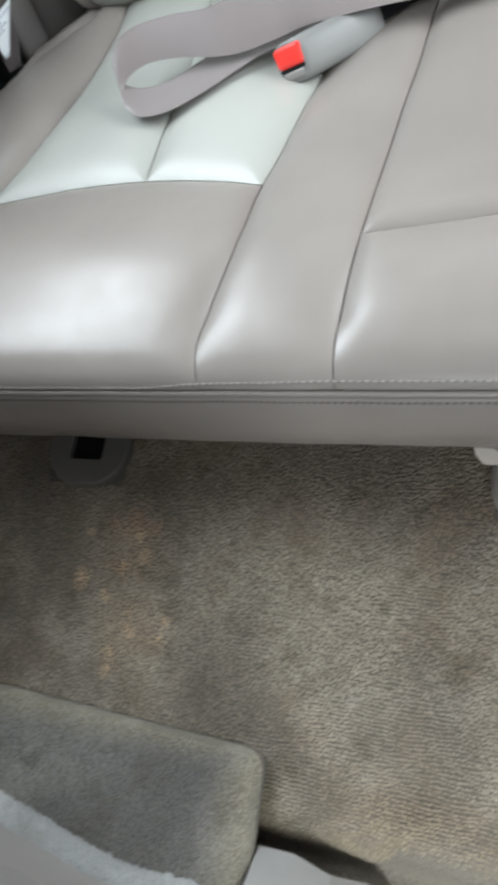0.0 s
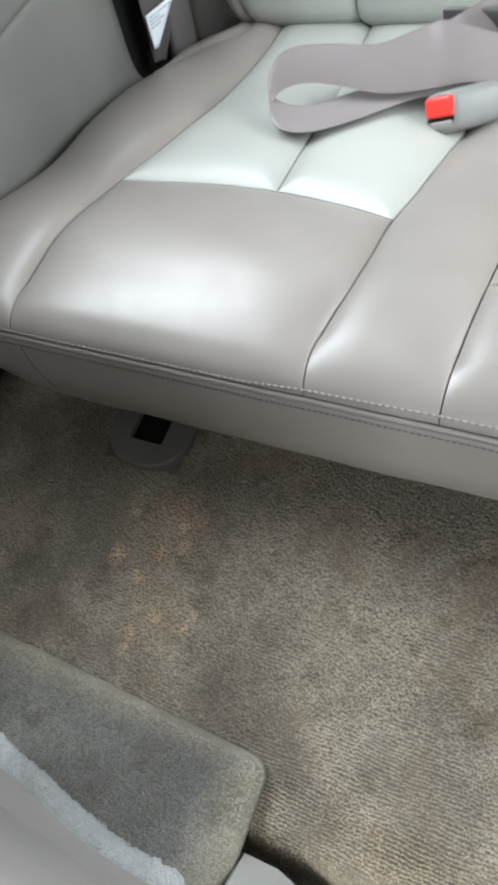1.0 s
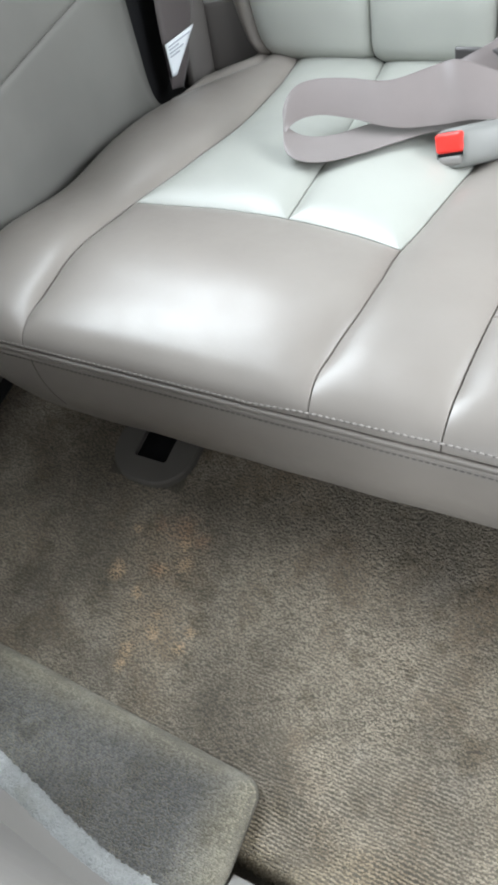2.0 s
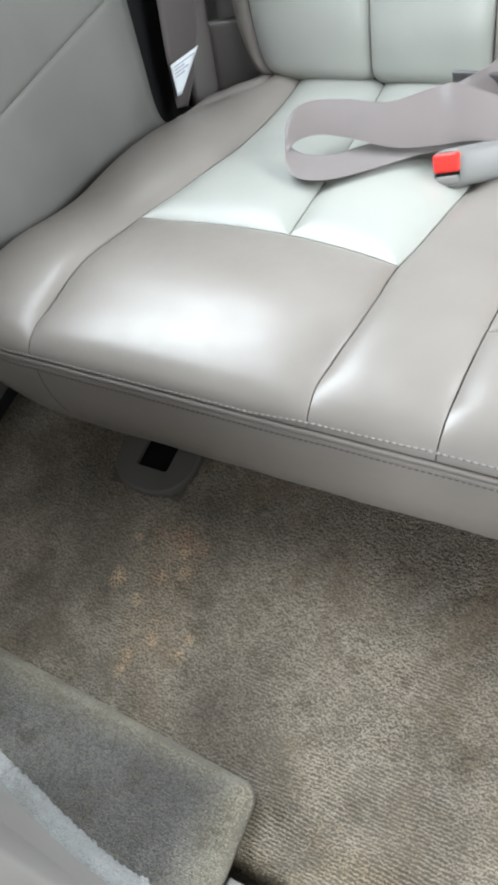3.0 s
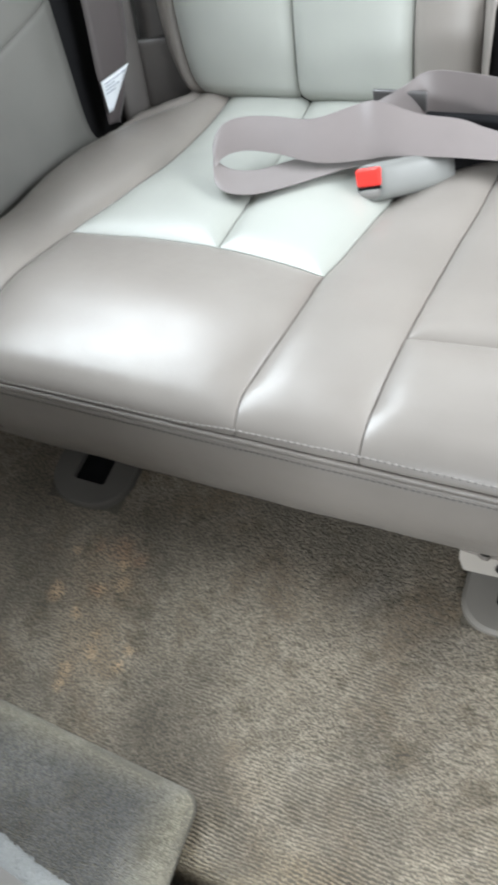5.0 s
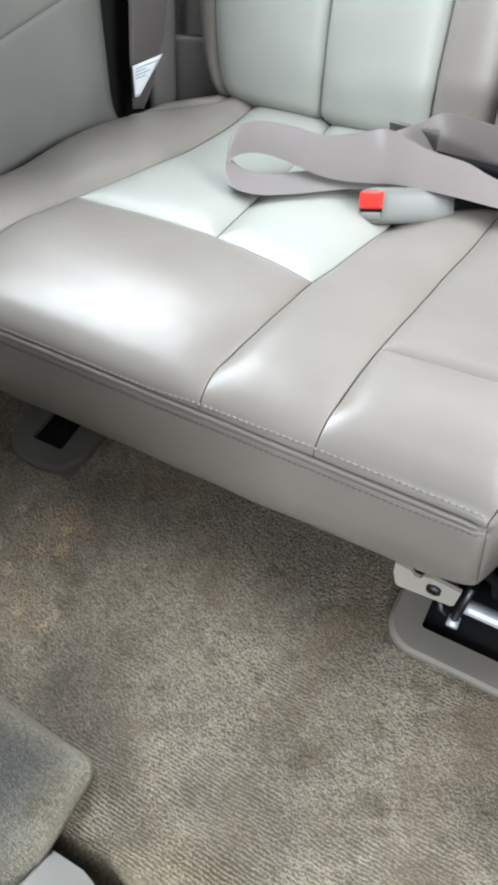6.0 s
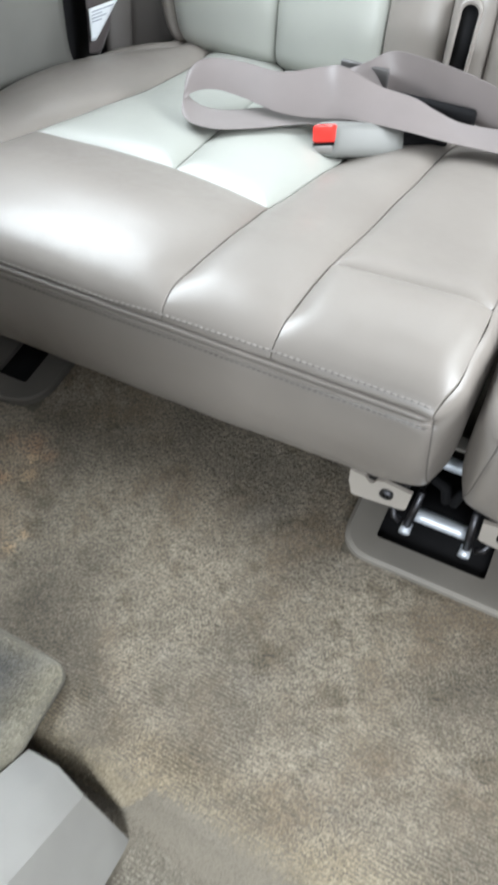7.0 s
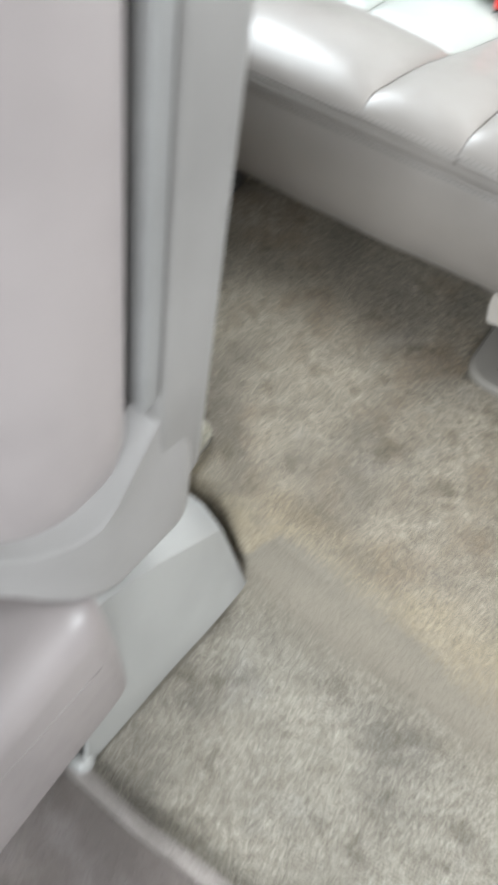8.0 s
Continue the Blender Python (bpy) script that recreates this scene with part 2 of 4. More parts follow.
def grid(fn, nu, nv, back=None):
    """A sheet from fn(u, v); back: a second fn that closes it into a solid."""
    bm = bmesh.new()
    rows = [[bm.verts.new(fn(i / nu, j / nv)) for i in range(nu + 1)] for j in range(nv + 1)]
    for j in range(nv):
        for i in range(nu):
            bm.faces.new((rows[j][i], rows[j][i + 1], rows[j + 1][i + 1], rows[j + 1][i]))
    if back:
        low = [[bm.verts.new(back(i / nu, j / nv)) for i in range(nu + 1)] for j in range(nv + 1)]
        for j in range(nv):
            for i in range(nu):
                bm.faces.new((low[j][i], low[j + 1][i], low[j + 1][i + 1], low[j][i + 1]))
        for j in range(nv):
            for i in (0, nu):
                bm.faces.new((rows[j][i], rows[j + 1][i], low[j + 1][i], low[j][i]))
        for i in range(nu):
            for j in (0, nv):
                bm.faces.new((rows[j][i], rows[j][i + 1], low[j][i + 1], low[j][i]))
    return bm


def box(lo, hi, bevel=0.0, seg=2):
    bm = bmesh.new()
    bmesh.ops.create_cube(bm, size=1.0)
    lo, hi = Vector(lo), Vector(hi)
    for v in bm.verts:
        v.co = Vector(((v.co.x + 0.5) * (hi.x - lo.x) + lo.x, (v.co.y + 0.5) * (hi.y - lo.y) + lo.y, (v.co.z + 0.5) * (hi.z - lo.z) + lo.z))
    if bevel:
        bmesh.ops.bevel(bm, geom=bm.edges[:], offset=bevel, segments=seg, profile=0.5, affect="EDGES")
    return bm


def joined(*parts):
    out = bmesh.new()
    for p in parts:
        data = bpy.data.meshes.new("tmp")
        p.to_mesh(data)
        p.free()
        out.from_mesh(data)
        bpy.data.meshes.remove(data)
    return out


def tube(points, radius, sides=8, closed=False):
    pts = [Vector(p) for p in points]
    bm = bmesh.new()
    rings = []
    for i, p in enumerate(pts):
        d = (pts[min(i + 1, len(pts) - 1)] - pts[max(i - 1, 0)]).normalized()
        a = d.cross(Vector((0, 0, 1)))
        a = d.cross(Vector((0, 1, 0))) if a.length < 1e-3 else a
        a.normalize()
        b = d.cross(a)
        rings.append([bm.verts.new(p + radius * (math.cos(k * math.tau / sides) * a + math.sin(k * math.tau / sides) * b)) for k in range(sides)])
    for r0, r1 in zip(rings, rings[1:]):
        for k in range(sides):
            bm.faces.new((r0[k], r0[(k + 1) % sides], r1[(k + 1) % sides], r1[k]))
    bm.faces.new(rings[0])
    bm.faces.new(rings[-1][::-1])
    return bm


def prism(outline, z0, z1, bevel=0.0):
    """A flat plate from an (x, y) outline."""
    bm = bmesh.new()
    face = bm.faces.new([bm.verts.new((x, y, z0)) for x, y in outline])
    up = bmesh.ops.extrude_face_region(bm, geom=[face])
    bmesh.ops.translate(bm, vec=(0, 0, z1 - z0), verts=[v for v in up["geom"] if isinstance(v, bmesh.types.BMVert)])
    if bevel:
        top = [e for e in bm.edges if all(abs(v.co.z - z1) < 1e-6 for v in e.verts)]
        bmesh.ops.bevel(bm, geom=top, offset=bevel, segments=3, profile=0.5, affect="EDGES")
    return bm


def round_outline(x0, y0, x1, y1, radii, n=7):
    """A rectangle's outline with its corners rounded: radii at (x0,y0), (x1,y0), (x1,y1), (x0,y1)."""
    out = []
    for (cx, cy, sx, sy, start), r in zip(((x0, y0, 1, 1, 180), (x1, y0, -1, 1, 270), (x1, y1, -1, -1, 0), (x0, y1, 1, -1, 90)), radii):
        for k in range(n + 1):
            a = radians(start + 90 * k / n)
            out.append((cx + sx * r + r * math.cos(a), cy + sy * r + r * math.sin(a)))
    return out


def ring_plate(outer, inner, z0, z1):
    """A plate with a hole: two outlines of equal length, walls and a softly chamfered rim."""
    bm = bmesh.new()
    n = len(outer)
    cx, cy = sum(p[0] for p in outer) / n, sum(p[1] for p in outer) / n

    def loop(pts, z, f=1.0):
        return [bm.verts.new((cx + (x - cx) * f, cy + (y - cy) * f, z)) for x, y in pts]
    loops = [loop(outer, z0), loop(outer, z1 - 0.003), loop(outer, z1, 0.965), loop(inner, z1), loop(inner, z0)]
    for a, b in zip(loops, loops[1:]):
        for i in range(n):
            bm.faces.new((a[i], a[(i + 1) % n], b[(i + 1) % n], b[i]))
    return bm


# ---- the vehicle's body ----
LEFT, RIGHT, FRONT, REAR, ROOF, LOW = -0.60, 1.02, -1.7, 1.35, 1.18, -0.075


def wall_with_opening(axis, at, thick, lo, hi, hole_lo, hole_hi):
    """Four solid pieces round an opening; axis 0: across x, 1: across y. lo, hi: (along, z)."""
    pieces = []
    for a0, a1, z0, z1 in ((lo[0], hi[0], lo[1], hole_lo[1]), (lo[0], hi[0], hole_hi[1], hi[1]),
                           (lo[0], hole_lo[0], hole_lo[1], hole_hi[1]), (hole_hi[0], hi[0], hole_lo[1], hole_hi[1])):
        if a1 - a0 < 1e-4 or z1 - z0 < 1e-4:
            continue
        pieces.append(box((at, a0, z0), (at + thick, a1, z1)) if axis == 0 else box((a0, at, z0), (a1, at + thick, z1)))
    return joined(*pieces)


structure("wall_left", wall_with_opening(0, LEFT - 0.08, 0.08, (FRONT, -0.12), (REAR, ROOF), (-0.14, 0.5), (0.98, 1.12)), M_WALL,
          "grey vehicle side wall with a window opening", "wall")
structure("wall_right", joined(wall_with_opening(0, RIGHT, 0.08, (FRONT, -0.12), (-0.04, ROOF), (-0.82, 0.42), (-0.07, 0.95)),
                               wall_with_opening(0, RIGHT, 0.08, (-0.04, -0.12), (REAR, ROOF), (0.0, 0.5), (0.97, 1.02))), M_WALL,
          "dark grey vehicle side wall with a window and a door opening", "wall")
# unseen sill, added to close the light leak behind the side trim
structure("sill_light_block", box((LEFT, -0.75, 0.485), (-0.43, 0.47, 0.505), 0.004), M_WALL, "unseen dark grey sill above the side trim, added to block light", "sill")
structure("wall_rear", wall_with_opening(1, REAR, 0.08, (LEFT - 0.08, -0.12), (RIGHT + 0.08, ROOF), (-0.3, 0.6), (0.85, 1.12)), M_WALL,
          "grey tailgate with a window opening", "wall")
# unseen wall, added to hold back light from the front of the cabin
structure("wall_front", wall_with_opening(1, FRONT - 0.08, 0.08, (LEFT - 0.08, -0.12), (RIGHT + 0.08, ROOF), (0.05, 0.45), (0.95, 1.00)), M_WALL, "added dark grey wall that closes the cabin against front light, with a windscreen opening", "wall")
structure("ceiling", box((LEFT - 0.08, FRONT - 0.08, ROOF), (RIGHT + 0.08, REAR + 0.08, ROOF + 0.05)), M_LINER, "cloth headliner, coloured dark to cut bounced light", "ceiling")
structure("ground", box((-400, -400, -0.95), (400, 400, -0.75)), M_GROUND, "grey asphalt ground outside the vehicle", "ground")


# floor: rear deck, a soft step down, the lower floor in front of it
def floor_section(s):
    return spline([(1.35, -0.004), (0.6, -0.004), (0.15, -0.004), (-0.08, -0.004), (-0.19, -0.004), (-0.25, -0.004), (-0.278, -0.0041), (-0.297, -0.0047),
                   (-0.312, -0.0075), (-0.326, -0.0175), (-0.337, -0.036), (-0.347, -0.056), (-0.359, -0.069), (-0.379, -0.0755), (-0.41, LOW - 0.0036),
                   (-0.46, LOW - 0.004), (-0.56, LOW - 0.004), (-0.8, LOW - 0.004), (-1.2, LOW - 0.004), (FRONT, LOW - 0.004)], s)


def slot_shift(x, y):
    """Beside the second-row seat the step stands steeper and leaves a slot."""
    return 0.014 * np.clip((0.21 - x) / 0.08, 0, 1) * np.clip((-0.318 - y) / 0.035, 0, 1) * np.clip((y + 0.5) / 0.1, 0, 1)


def floor_at(u, v):
    y, z = floor_section(v)
    x = LEFT + (RIGHT - LEFT) * u
    return Vector((x, y + float(slot_shift(x, y)) + 0.004 * noise.noise((x * 7, 3.1, 0)) * (1 if abs(y + 0.34) < 0.05 else 0), z))


structure("floor", grid(floor_at, 40, 150, lambda u, v: floor_at(u, v) - Vector((0, 0, 0.05))), M_SHEET,
          "worn taupe carpeted floor with a low step", "floor", True)

# left trim panel with a groove between its upper and lower halves
trim = thing("side_trim_panel", (-0.44, 0.0, 0.0), "grey moulded plastic side trim panel beside the seat", "trim panel", kind="structure")


def trim_at(z0, z1):
    def at(u, v):
        y = -0.75 + 1.2 * u
        bend = 0.008 * max(0, (u - 0.95) / 0.05) ** 2
        v = 0.5 - 0.5 * math.cos(math.pi * v)
        edge = min(v, 1 - v) * (z1(y) - z0(y))
        dip = 0.003 * math.exp(-edge / 0.002)
        z = z0(y) + (z1(y) - z0(y)) * v
        y += u * (0.008 + 0.22 * (max(z, 0.09) - 0.126) + 0.04 * math.exp(-max(0, z - 0.10) / 0.02))
        return Vector((-0.424 - 0.03 * max(0, z - 0.2) - bend - dip + 0.004 * math.sin(u * 5), y, z))
    return at


def groove(y):
    return 0.317 - 0.06 * (y - 0.219)


for name, z0, z1 in (("lower_panel", lambda y: 0.10, groove), ("upper_panel", groove, lambda y: 0.51)):
    fn = trim_at(z0, z1)
    part(name, grid(fn, 60, 24, lambda u, v, fn=fn: fn(u, v) - Vector((0.015, 0, 0))), M_TRIM, trim)

# added dark strip: stops window light leaking out below the panel
part("light_block_strip", box((-0.520, -0.75, -0.003), (-0.505, 0.64, 0.125), 0.003), M_WALL, trim, "added dark strip under the panel that blocks stray light")

# black opening behind the panel, the parked shoulder belt in it, and the pillar trim
well = thing("belt_opening", (-0.46, 0.5, 0.0), "black shadowed belt slot behind the side trim panel", "opening", kind="structure")


def well_at(u, v):
    z = 0.02 + 0.55 * v
    y = 0.425 + 0.30 * max(-0.02, z - 0.126) + 0.15 * u
    return Vector((-0.448 - 0.004 * u, y, z))


part("lining", grid(well_at, 16, 20, lambda u, v: well_at(u, v) - Vector((0.03, 0, 0))), M_BLACK, well)


# ---- third-row seat ----
PROFILE = [(-0.0025, 0.2285), (0.001, 0.240), (0.012, 0.2490), (0.032, 0.2540), (0.070, 0.2512), (0.126, 0.2395), (0.220, 0.2035), (0.320, 0.1855),
           (0.420, 0.163), (0.520, 0.135), (0.640, 0.110)]
PROF_Y = [p[0] for p in PROFILE]
SEAM_A = [(-0.290, 0.0), (-0.295, 0.06), (-0.302, 0.13), (-0.303, 0.222), (-0.280, 0.30), (-0.260, 0.40), (-0.262, 0.50), (-0.275, 0.64)]
SEAM_MID = [(-0.120, 0.0), (-0.124, 0.23), (-0.128, 0.4), (-0.155, 0.64)]
SEAM_B = [(0.001, 0.0), (-0.001, 0.03), (0.001, 0.06), (0.006, 0.11), (0.006, 0.15), (0.003, 0.205), (0.011, 0.25), (0.020, 0.30), (0.027, 0.37), (0.032, 0.44), (0.030, 0.64)]
SEAM_C = [(0.106, 0.0), (0.106, 0.06), (0.108, 0.13), (0.109, 0.21), (0.115, 0.28), (0.123, 0.345), (0.127, 0.41), (0.134, 0.5), (0.14, 0.64)]
EDGE_L = [(-0.418, 0.0), (-0.418, 0.2), (-0.417, 0.3), (-0.409, 0.355), (-0.397, 0.402), (-0.381, 0.443), (-0.366, 0.476), (-0.349, 0.502), (-0.332, 0.528), (-0.316, 0.551), (-0.306, 0.64)]
EDGE_R = [(0.247, 0.0), (0.256, 0.033), (0.258, 0.14), (0.258, 0.64)]


def insert_front(x):
    f = (x + 0.305) / 0.302
    return 0.223 - 0.011 * max(0, f) ** 3 + 0.015 * math.sin(math.pi * min(max(f, 0), 1)) ** 0.8


def right_seam(x):
    return 0.130 + 0.016 * (x - 0.108) / 0.14


def cushion_base(x, y, lift=0.0):
    """A point of the cushion's top, before the seams draw it in."""
    i = max(j for j in range(len(PROF_Y) - 1) if PROF_Y[j] <= max(y, PROF_Y[0]))
    f = (y - PROF_Y[i]) / (PROF_Y[i + 1] - PROF_Y[i])
    t = (i + min(max(f, 0), 1)) / (len(PROFILE) - 1)
    a, b = spline(PROFILE, t), spline(PROFILE, min(t + 0.004, 1)) - spline(PROFILE, max(t - 0.004, 0))
    ny, nz = -b[1], b[0]
    length = math.hypot(ny, nz)
    z, yy = a[1], a[0]
    sweep = 0.42 * max(0, -0.315 - x) ** 1.5 * (1 - y / 0.64)
    roll = 0.0
    if x < -0.396:
        roll = 0.3 * (-0.396 - x) + 22 * (-0.396 - x) ** 2
    if x > 0.228:
        roll = 8 * (x - 0.228) ** 2
    rise = 0.006 * math.exp(-((x + 0.335) / 0.05) ** 2) * min(1, max(0, (y - 0.05) / 0.2))
    wave = 0.0008 * noise.noise((x * 12, y * 12, 2.0)) + 0.0003 * noise.noise((x * 45, y * 45, 7.0))
    fold = math.exp(-((y - FOLD_Y - 0.45 * (x + 0.22)) / 0.006) ** 2) * math.exp(-((x + 0.215) / 0.04) ** 4)
    dent = math.exp(-((x - 0.030) / 0.055) ** 2 - ((y - 0.378) / 0.06) ** 2)
    lift += wave - 0.0011 * fold - 0.009 * dent
    return Vector((x, yy + sweep + lift * ny / length, z - roll + rise + lift * nz / length))


GAP = 0.0007
FOLD_Y = 0.408


def soft_least(*values):
    """The least of some distances, eased where two of them are alike."""
    return sum(max(v, 1e-5) ** -3.0 for v in values) ** (-1 / 3.0)


def panel(xa, xb, ya, yb, deep=0.0075, soft=0.011, crown=0.004, end=False):
    """A padded panel between two seam lines xa(y), xb(y) and two cross lines ya(x), yb(x)."""
    def at(u, v):
        v = v ** 1.25
        x, y = 0.0, 0.3
        for _ in range(4):
            x = along(xa, y) + GAP + (along(xb, y) - along(xa, y) - 2 * GAP) * u
            lo, hi = ya(x) + (GAP if ya(x) > 0.01 else 0), yb(x) - (GAP if yb(x) < 0.6 else 0)
            y = lo + (hi - lo) * v
        wide, tall = along(xb, y) - along(xa, y), yb(x) - ya(x)
        d = soft_least(u * wide, (1 - u) * wide + (0.004 if end else 0), v * tall + (0.02 if ya(x) < 0.01 else 0), (1 - v) * tall)
        near = min(1, max(0.04, (y - 0.002) / 0.05))
        blend = min(1, max(0, y / 0.05))
        full = d * blend + 0.021 * (1 - blend) if ya(x) < 0.01 else d
        lift = (0.005 + (crown - 0.005) * blend) * (1 - math.exp(-full / 0.035)) - deep * near * math.exp(-(d / (soft * (0.45 + 0.55 * near))))
        return cushion_base(x, y, lift)
    return at


def eased(n):
    """Even steps, drawn together at both ends, so that seams are crisp."""
    return [0.5 - 0.5 * math.cos(math.pi * i / n) for i in range(n + 1)]


def panel_mesh(fn, nu, nv, flip=None, turn=(0, 0.004, -0.014)):
    us, vs = eased(nu), eased(nv)
    bm = bmesh.new()
    rows = [[bm.verts.new(fn(u, v)) for u in us] for v in vs]
    for j in range(nv):
        for i in range(nu):
            bm.faces.new((rows[j][i], rows[j][i + 1], rows[j + 1][i + 1], rows[j + 1][i]))
    # turn the rim down into the seam
    rim = [rows[0][i] for i in range(nu + 1)] + [rows[j][nu] for j in range(1, nv + 1)] + [rows[nv][i] for i in range(nu - 1, -1, -1)] + [rows[j][0] for j in range(nv - 1, 0, -1)]
    low = [bm.verts.new(v.co + Vector(turn)) for v in rim]
    for k in range(len(rim)):
        bm.faces.new((rim[k], low[k], low[(k + 1) % len(rim)], rim[(k + 1) % len(rim)]))
    return flipped(bm, flip)


def flipped(bm, flip):
    if flip is not None:
        for v in bm.verts:
            v.co.x = 2 * flip - v.co.x
        bmesh.ops.reverse_faces(bm, faces=bm.faces[:])
    return bm


def front_at(u, v, x0=-0.418, x1=0.248):
    """The front band below the piping: v from the piping down to the tucked-under edge."""
    x1 += 0.010 * min(1, v / 0.6)
    u = 1 - (1 - u) ** 1.6
    x = x0 + (x1 - x0) * u
    y0 = cushion_base(x, 0.0).y
    end = max(0, (-0.30 - x) / 0.1)
    y, z = spline([(-0.0035, 0.2222), (-0.0085, 0.200), (-0.0095, 0.165), (-0.003, 0.125), (0.010, 0.095), (0.030, 0.083), (0.070, 0.085)], v)
    z = z + end ** 1.6 * 0.035 * v
    tuck = 0.0045 * math.exp(-(1 - u) * (x1 - x0) / 0.0035) + 0.003 * math.exp(-(1 - u) * (x1 - x0) / 0.02)
    z += 0.009 * v * min(1, max(0, (x - 0.05) / 0.12)) + 0.020 * v * max(0, (x - 0.205) / 0.05) ** 2
    wave = 0.0016 * noise.noise((x * 14, z * 20, 4.0)) * min(1, v / 0.2)
    return Vector((x, y0 + y + tuck + wave + 0.0022 * math.exp(-v / 0.012), z - 0.005 * max(0, (x - 0.22) / 0.028) ** 2 * (1 - v)))


def side_at(u, v):
    """The end face towards the other seat: u from the front seam to the rear, v downwards."""
    v = v ** 1.3
    back = 0.625 * u ** 1.7
    corner = cushion_base(0.247, 0.0)
    seam = front_at(1.0, max(0, (v - 0.12) / 0.88))
    seam = corner.lerp(front_at(1.0, 0.0), v / 0.12) if v < 0.12 else seam
    y = seam.y + back
    top = cushion_base(along(EDGE_R, y), max(y, 0), -0.004)
    z = top.z - 0.001 + (0.092 + 0.028 * (1 - math.exp(-back / 0.04)) - top.z) * v
    puff = 0.0145 * min(1, v / 0.3) ** 0.45 * (1 if v < 0.5 else 1 - 0.6 * ((v - 0.5) / 0.5) ** 2)
    x = along(EDGE_R, y) + puff + 0.0015 * noise.noise((y * 22, z * 25, 5.0))
    w = 1 - math.exp(-back / 0.008)
    return seam.lerp(Vector((x, y, z)), w)


def stitch_row(points, size):
    """Short raised stitches along a line of points."""
    bm = bmesh.new()
    for p, q in zip(points[::2], points[1::2]):
        p, q = Vector(p), Vector(q)
        d = (q - p).normalized()
        side = d.cross(Vector((0, -0.6, 0.8))).normalized() * size
        up = Vector((0, -0.6, 0.8)) * size
        ends = []
        for c, k in ((p, 0.5), ((p + q) / 2, 1.0), (q, 0.5)):
            ends.append([bm.verts.new(c + side * k), bm.verts.new(c + up * k * 1.2), bm.verts.new(c - side * k)])
        for a, b in zip(ends, ends[1:]):
            for i in range(2):
                bm.faces.new((a[i], a[i + 1], b[i + 1], b[i]))
    return bm


def steps(x0, x1, pitch, fill=0.68):
    out, x = [], x0
    while x < x1:
        out += [x, x + pitch * fill]
        x += pitch
    return out


def build_cushion(flip, label):
    mid = -0.08 if flip is None else 2 * flip + 0.08
    seat = thing("car_seat", (mid, 0.25, 0.0), label, "car seat", "third-row seats")
    zero, end = (lambda x: 0.0), (lambda x: 0.64)
    part("side_bolster", panel_mesh(panel(EDGE_L, SEAM_A, zero, end), 22, 64, flip), M_TAUPE, seat)
    part("front_panel", panel_mesh(panel(SEAM_A, SEAM_B, zero, insert_front, crown=0.006), 44, 40, flip), M_TAUPE, seat)
    part("insert_panel", panel_mesh(panel(SEAM_A, SEAM_MID, insert_front, end), 30, 50, flip), M_PALE, seat, "pale green-grey leather insert")
    part("insert_panel", panel_mesh(panel(SEAM_MID, SEAM_B, insert_front, end), 30, 50, flip), M_PALE, seat, "pale green-grey leather insert")
    part("centre_panel", panel_mesh(panel(SEAM_B, SEAM_C, zero, end), 26, 64, flip), M_TAUPE, seat)
    part("front_panel", panel_mesh(panel(SEAM_C, EDGE_R, zero, right_seam, 0.0072, 0.013, 0.008, True), 28, 36, flip), M_TAUPE, seat)
    part("rear_panel", panel_mesh(panel(SEAM_C, EDGE_R, right_seam, end, 0.0075, end=True), 28, 50, flip), M_TAUPE, seat)
    part("front_band", flipped(grid(front_at, 110, 26), flip), M_TAUPE, seat)
    welt = [cushion_base(along(EDGE_L, 0.425 + 0.125 * k / 30) + 0.010, 0.425 + 0.125 * k / 30, -0.0025 if 0 < k < 30 else -0.006) for k in range(31)]
    part("welt", flipped(tube(welt, 0.0014, 6), flip), M_PIPING, seat)

    def ledge_at(u, v):
        y = 0.43 + 0.145 * u
        p = cushion_base(along(EDGE_L, y) + 0.003, y, -0.010)
        return p + Vector((-0.60, 0.75, -0.05)) * (0.032 * v * min(1, u * 2.5)) + Vector((0, 0, 0.004 * math.sin(math.pi * v)))
    part("rear_ledge", flipped(grid(ledge_at, 30, 8, lambda u, v: ledge_at(u, v) - Vector((0, 0, 0.02))), flip), M_TAUPE, seat)
    part("end_band", flipped(grid(side_at, 80, 26), flip), M_TAUPE, seat)
    # the second, deeper box is unseen and only stops light coming from behind
    part("seat_pan_and_light_block", flipped(joined(box((-0.38, 0.05, 0.088), (0.235, 0.60, 0.105), 0.008), box((-0.39, 0.17, 0.004), (0.20, 0.60, 0.09), 0.008)), flip), M_BLACK, seat, "black seat pan underneath, with an added block against light from behind")
    xs = np.linspace(-0.416, 0.246, 160)

    def rim(x, dy, dz):
        p = cushion_base(x, 0.0)
        sink = max(0, (x - 0.236) / 0.010) ** 2
        return Vector((x, p.y + dy + 0.005 * sink, p.z + dz - 0.002 * sink))
    for dy, dz, r in ((-0.0026, -0.0050, 0.0028), (-0.0036, -0.0108, 0.0028)):
        part("piping", flipped(tube([rim(x, dy, dz) for x in xs], r, 10), flip), M_TAUPE, seat)

    def on_band(x, v):
        return front_at(1 - (1 - min(1, (x + 0.418) / 0.666)) ** (1 / 1.6), v) + Vector((0, -0.0003, 0))
    def on_top(x):
        return cushion_base(x, 0.0003 + 0.0024 * max(0, min(1, (x + 0.05) / 0.15)), 0.005 * (1 - math.exp(-0.021 / 0.035)) + 0.0001)
    upper = [on_top(x) for x in steps(-0.41, 0.240, 0.0056, 0.62)]
    lower = [on_band(x, 0.042) for x in steps(-0.40, 0.240, 0.0052, 0.72)]
